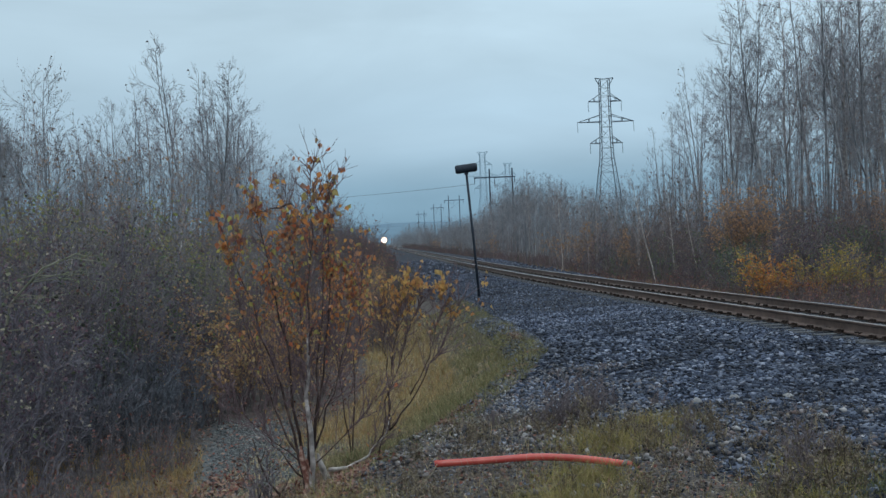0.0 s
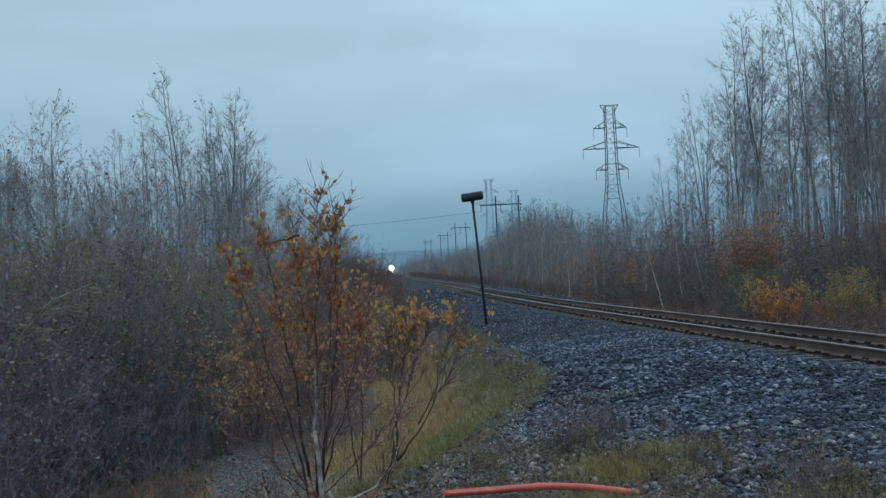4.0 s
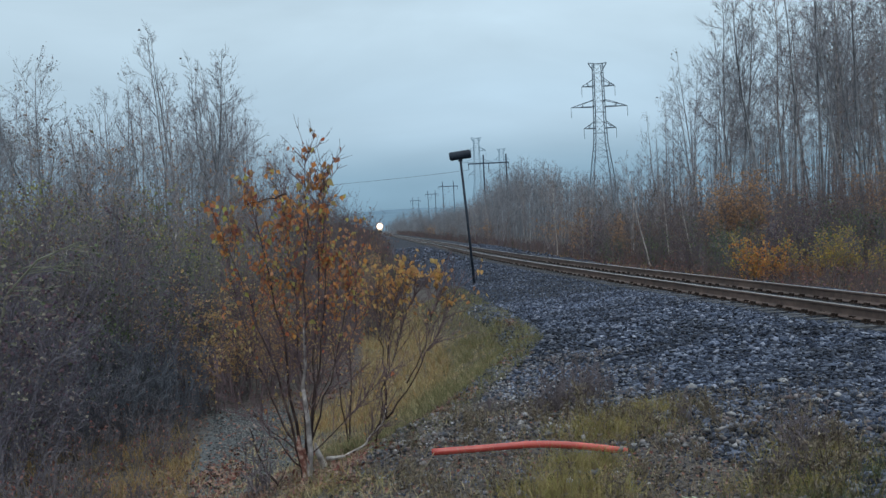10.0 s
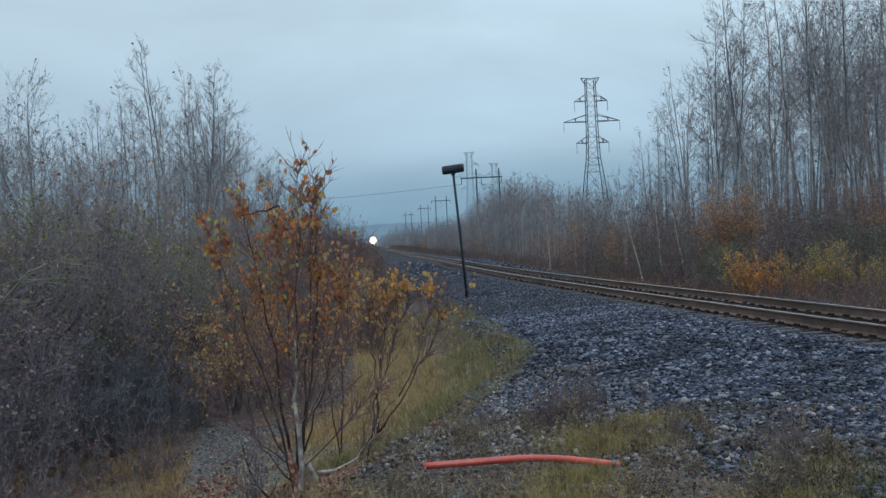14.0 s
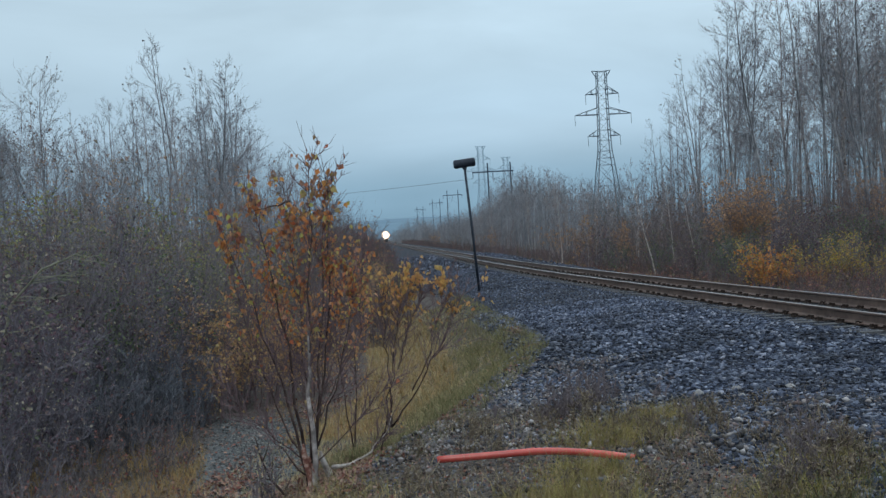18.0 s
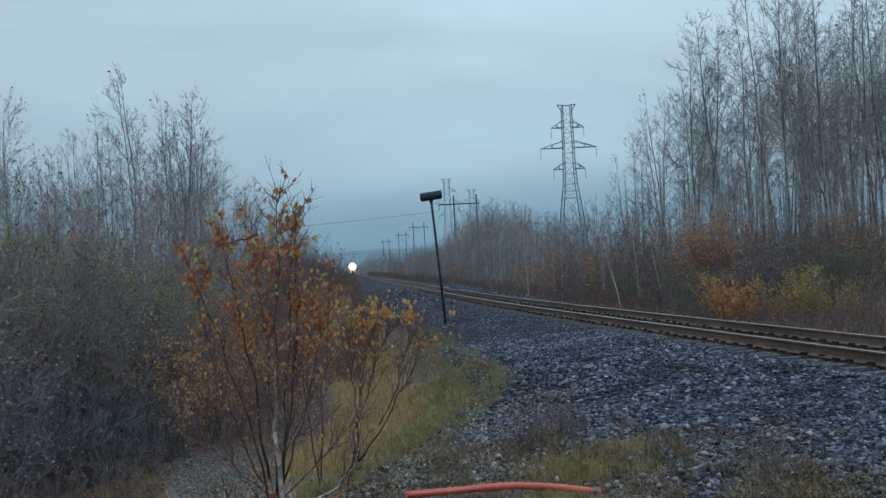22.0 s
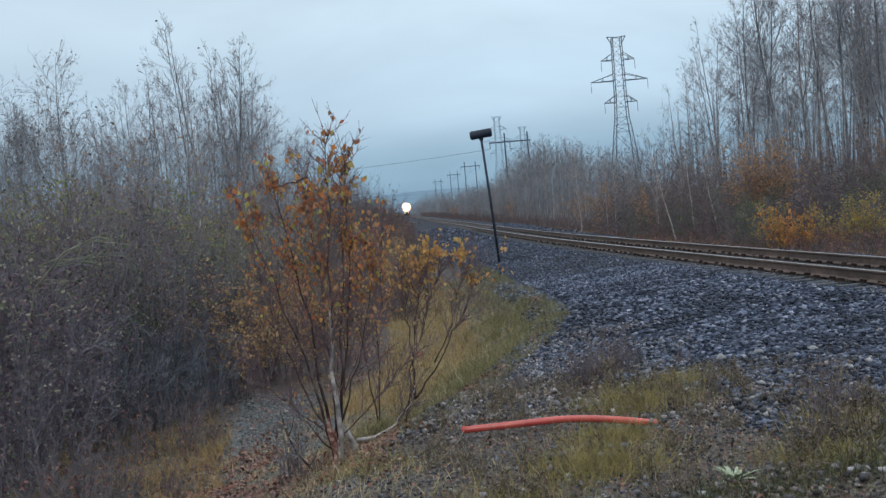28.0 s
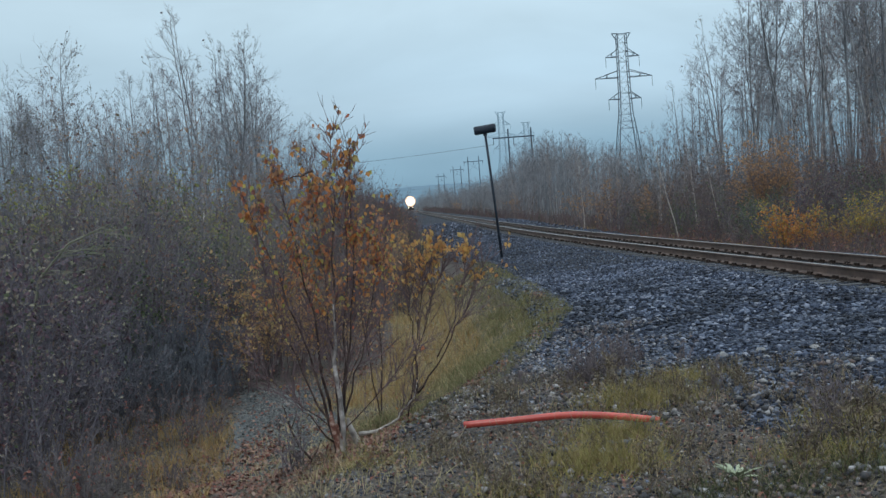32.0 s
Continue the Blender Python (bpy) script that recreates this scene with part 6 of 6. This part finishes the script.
def build_grass():
    rng = np.random.default_rng(8)
    blade = np.array([[-0.5, 0, 0], [0.5, 0, 0], [0.35, 0.12, 0.5], [-0.35, 0.12, 0.5], [0.0, 0.42, 1.0]])
    bent = np.array([[-0.5, 0, 0], [0.5, 0, 0], [0.35, 0.25, 0.42], [-0.35, 0.25, 0.42], [0.0, 0.9, 0.62]])
    faces = [(0, 1, 2), (0, 2, 3), (3, 2, 4)]

    def sow(name, spots, mat, label, tip=0.34):
        sp = np.array(spots)
        m = np.zeros((len(sp), 3, 4))
        t = turns(rng, len(sp), tip)
        m[:, :, :3] = t * np.stack([sp[:, 4], sp[:, 3], sp[:, 3]], 1)[:, None, :]
        m[:, :, 3] = sp[:, :3]
        tagged(scatter(name, [blade, bent, blade * [1, 0.4, 1]], faces, m, mat, None), label, "grass", kind="stuff")

    bank, verge, green, edge_tufts, clump, weeds = [], [], [], [], [], []
    for _ in range(54000):
        y = 9.6 + 26 * rng.random() ** 1.35
        e = edge(y)
        k = e + rng.uniform(-0.3, 3.0)
        x = xc(y) - k
        if x < trail_x(y) + 0.75 and y < 17.5 and rng.random() < 0.85:
            continue
        n = noise.noise(Vector((x * 1.1, y * 0.7, 5)))
        h = rng.uniform(0.05, 0.19) * (1 + 0.6 * n) * (0.5 + 0.5 * smooth(10.5, 13, y))
        (green if n * 0.6 + rng.normal(0, 0.3) > 0.75 * (k - e) - 0.75 else bank).append((x, y, ground_z(x, y) - 0.01, h, rng.uniform(0.004, 0.009)))
    for _ in range(16000):
        x, y = rng.uniform(-2.2, 4.4), rng.uniform(5.2, 11.8)
        n = noise.noise(Vector((x * 0.9, y * 0.9, 8.5)))
        if rng.random() > weedy(x, y) * (0.18 + 1.1 * max(0, n + 0.12)) or x < xc(y) - edge(y) - 2.2:
            continue
        h = rng.uniform(0.03, 0.13) * (1 + 0.9 * max(0, n))
        (green if n > 0.25 and x > 1.4 else verge).append((x, y, ground_z(x, y) - 0.01, h, rng.uniform(0.003, 0.006)))
    for cx, cy, rad, num in ((1.0, 8.3, 0.26, 1300), (1.4, 9.6, 0.4, 1300), (0.8, 7.5, 0.4, 2200), (1.5, 10.0, 0.5, 900), (2.0, 10.7, 0.4, 1100), (2.3, 7.2, 0.4, 900), (2.7, 7.9, 0.4, 700), (0.2, 6.9, 0.4, 500), (-0.9, 8.2, 0.4, 400)):
        for _ in range(num):
            x, y = rng.normal(cx, rad * 0.6), rng.normal(cy, rad * 0.5)
            clump.append((x, y, ground_z(x, y) - 0.01, rng.uniform(0.07, 0.24), rng.uniform(0.003, 0.006)))
    for _ in range(17000):
        y = 9 + 20 * rng.random() ** 1.5
        x = rng.uniform(left_x(y) - 0.9, max(trail_x(y) - 0.65, left_x(y) - 0.6) + 0.2 * noise.noise(Vector((y, 1, 1)))) if rng.random() < 0.8 or y < 17 else rng.normal(-2.4, 0.5)
        if noise.noise(Vector((x * 0.9, y * 0.6, 2.5))) < -0.12:
            continue
        edge_tufts.append((x, y, ground_z(x, y) - 0.01, rng.uniform(0.06, 0.26), rng.uniform(0.004, 0.008)))
    for _ in range(7000):
        y = 15 + 22 * rng.random() ** 1.3
        x = xc(y) - edge(y) - rng.uniform(1.3, 3.0)
        edge_tufts.append((x, y, ground_z(x, y) - 0.01, rng.uniform(0.1, 0.34), rng.uniform(0.005, 0.011)))
    for _ in range(7000):
        x, y = rng.uniform(-5.6, -2.2), rng.uniform(9.5, 14)
        if abs(x - trail_x(y)) < 0.75 or noise.noise(Vector((x * 1.3, y * 1.0, 7.5))) < -0.05:
            continue
        edge_tufts.append((x, y, ground_z(x, y) - 0.01, rng.uniform(0.06, 0.28), rng.uniform(0.004, 0.008)))
    for _ in range(9000):
        y = rng.uniform(30, 80)
        x = xc(y) + rng.uniform(shoulder(y) + 0.4, 9)
        edge_tufts.append((x, y, ground_z(x, y) - 0.01, rng.uniform(0.1, 0.4), rng.uniform(0.008, 0.016)))
    # green tufts along the crest of the bank
    for _ in range(150):
        cy = 11 + 12 * rng.random()
        cx = xc(cy) - edge(cy) - 0.1 - 1.3 * rng.random()
        for _ in range(45):
            x, y = rng.normal(cx, 0.09), rng.normal(cy, 0.12)
            green.append((x, y, ground_z(x, y) - 0.01, rng.uniform(0.08, 0.26), rng.uniform(0.004, 0.009)))
    # dark green weeds at the foot of the ballast
    for cx, cy in ((2.1, 6.7), (2.5, 6.9), (2.9, 7.4), (2.3, 7.4), (3.0, 8.2), (2.7, 6.5), (1.75, 6.5), (1.4, 6.55)):
        for _ in range(330):
            x, y = rng.normal(cx, 0.16), rng.normal(cy, 0.16)
            weeds.append((x, y, ground_z(x, y) - 0.01, rng.uniform(0.04, 0.2), rng.uniform(0.003, 0.008)))
    dry = []
    for _ in range(42000):
        x, y = rng.uniform(-1.9, 4.2), 5.6 + 6.6 * rng.random()
        if x < xc(y) - edge(y) - 1.2 or rng.random() > 0.25 + 0.75 * weedy(x, y) or noise.noise(Vector((x * 1.6, y * 1.6, 1.5))) < -0.1:
            continue
        dry.append((x, y, ground_z(x, y) - 0.005, 0.02 + 0.22 * rng.random() ** 2.6, rng.uniform(0.002, 0.0045)))
    sow("dry_stalks", dry, M_WEED, "short dry brown stalks among verge gravel", 0.55)
    sow("verge_weeds", weeds, M_WEED_GREEN, "dark green weeds at the foot of the ballast", 0.6)
    sow("bank_grass", bank, M_GRASS, "yellowing autumn grass on the railway bank")
    sow("grass_clumps", clump, M_CLUMP, "yellow-green grass clumps beside the orange pipe", 0.5)
    sow("green_grass", green, M_GRASS_GREEN, "patches of green grass on the bank and verge")
    sow("verge_grass", verge, M_GRASS, "sparse dry grass among gravel by the pipe")
    sow("trail_grass", edge_tufts, M_WEED_GRASS, "tawny dry grass along the wood edge")


M_WEED_GREEN = material("dark_green_weed", [(0.05, 0.065, 0.03), (0.08, 0.10, 0.045), (0.065, 0.06, 0.035), (0.12, 0.13, 0.07)], 5, source="island", rough=0.8, bump=0)
M_CLUMP = material("yellow_green_grass", [(0.194, 0.18, 0.062), (0.305, 0.266, 0.1), (0.154, 0.155, 0.052), (0.324, 0.257, 0.125), (0.171, 0.114, 0.067), (0.244, 0.209, 0.088)], 5, source="island", rough=0.8, bump=0)
M_WEED_GRASS = material("tawny_grass", [(0.25, 0.17, 0.075), (0.37, 0.25, 0.11), (0.22, 0.18, 0.08), (0.34, 0.19, 0.085)], 5, source="island", rough=0.85, bump=0)
build_grass()


def build_litter():
    rng = np.random.default_rng(12)
    base = np.array([[0, 0, 0], [0.38, 0.5, 0.12], [0, 1.0, 0.0], [-0.38, 0.5, 0.12]])
    sp = []
    for _ in range(12000):
        y = 8.2 + 16 * rng.random() ** 1.6
        x = rng.normal(-2.3, 1.0)
        if x > xc(y) - edge(y) + 0.3:
            continue
        if noise.noise(Vector((x * 1.4, y * 0.9, 4.0))) < -0.1 and rng.random() < 0.8:
            continue
        if abs(x - trail_x(y)) < 0.7 and rng.random() < 0.55:
            continue
        sp.append((x, y, ground_z(x, y) + rng.uniform(0.005, 0.04), rng.uniform(0.03, 0.06)))
    for _ in range(6000):
        x, y = rng.uniform(-3.2, -0.7), rng.uniform(8.2, 10.9)
        if abs(x - trail_x(y)) < 0.5 and rng.random() < 0.4:
            continue
        if x > xc(y) - edge(y) + 0.2 or noise.noise(Vector((x * 2.2, y * 1.8, 9))) < -0.15:
            continue
        sp.append((x, y, ground_z(x, y) + rng.uniform(0.005, 0.03), rng.uniform(0.025, 0.05)))
    for _ in range(3500):
        x, y = rng.uniform(-3.5, -1.3), rng.normal(12.6, 0.8)
        if noise.noise(Vector((x * 1.7, y * 1.3, 6.0))) > 0.02:
            sp.append((x, y, ground_z(x, y) + rng.uniform(0.01, 0.04), rng.uniform(0.03, 0.055)))
    for _ in range(2600):
        y = rng.uniform(9.5, 24)
        x = xc(y) - edge(y) + rng.normal(0, 0.1)
        if noise.noise(Vector((y * 1.3, 0.5, 2))) > -0.05:
            sp.append((x, y, ground_z(x, y) + 0.03, rng.uniform(0.025, 0.055)))
    for _ in range(3200):
        x, y = rng.uniform(-1.5, 2.2), rng.uniform(6, 11.6)
        if rng.random() > weedy(x, y):
            continue
        sp.append((x, y, ground_z(x, y) + 0.02, rng.uniform(0.02, 0.04)))
    sp = np.array(sp)
    m = np.zeros((len(sp), 3, 4))
    m[:, :, :3] = turns(rng, len(sp), 0.45) * sp[:, 3][:, None, None]
    m[:, :, 3] = sp[:, :3]
    tagged(scatter("fallen_leaves", [base], [(0, 1, 2), (0, 2, 3)], m, M_LITTER, None), "fallen red-brown leaves strewn over trail and bank", "leaf litter", kind="stuff")


build_litter()


# ---- movement ----
def motions():
    rows = []
    for t in range(0, 33, 4):
        y = 850 - 330 * t / 32
        rows.append((t, pose(xc(y), y, 0, 0, 0, -math.degrees(math.atan(xdir(y))))))
    walk(LOCO, rows)


motions()
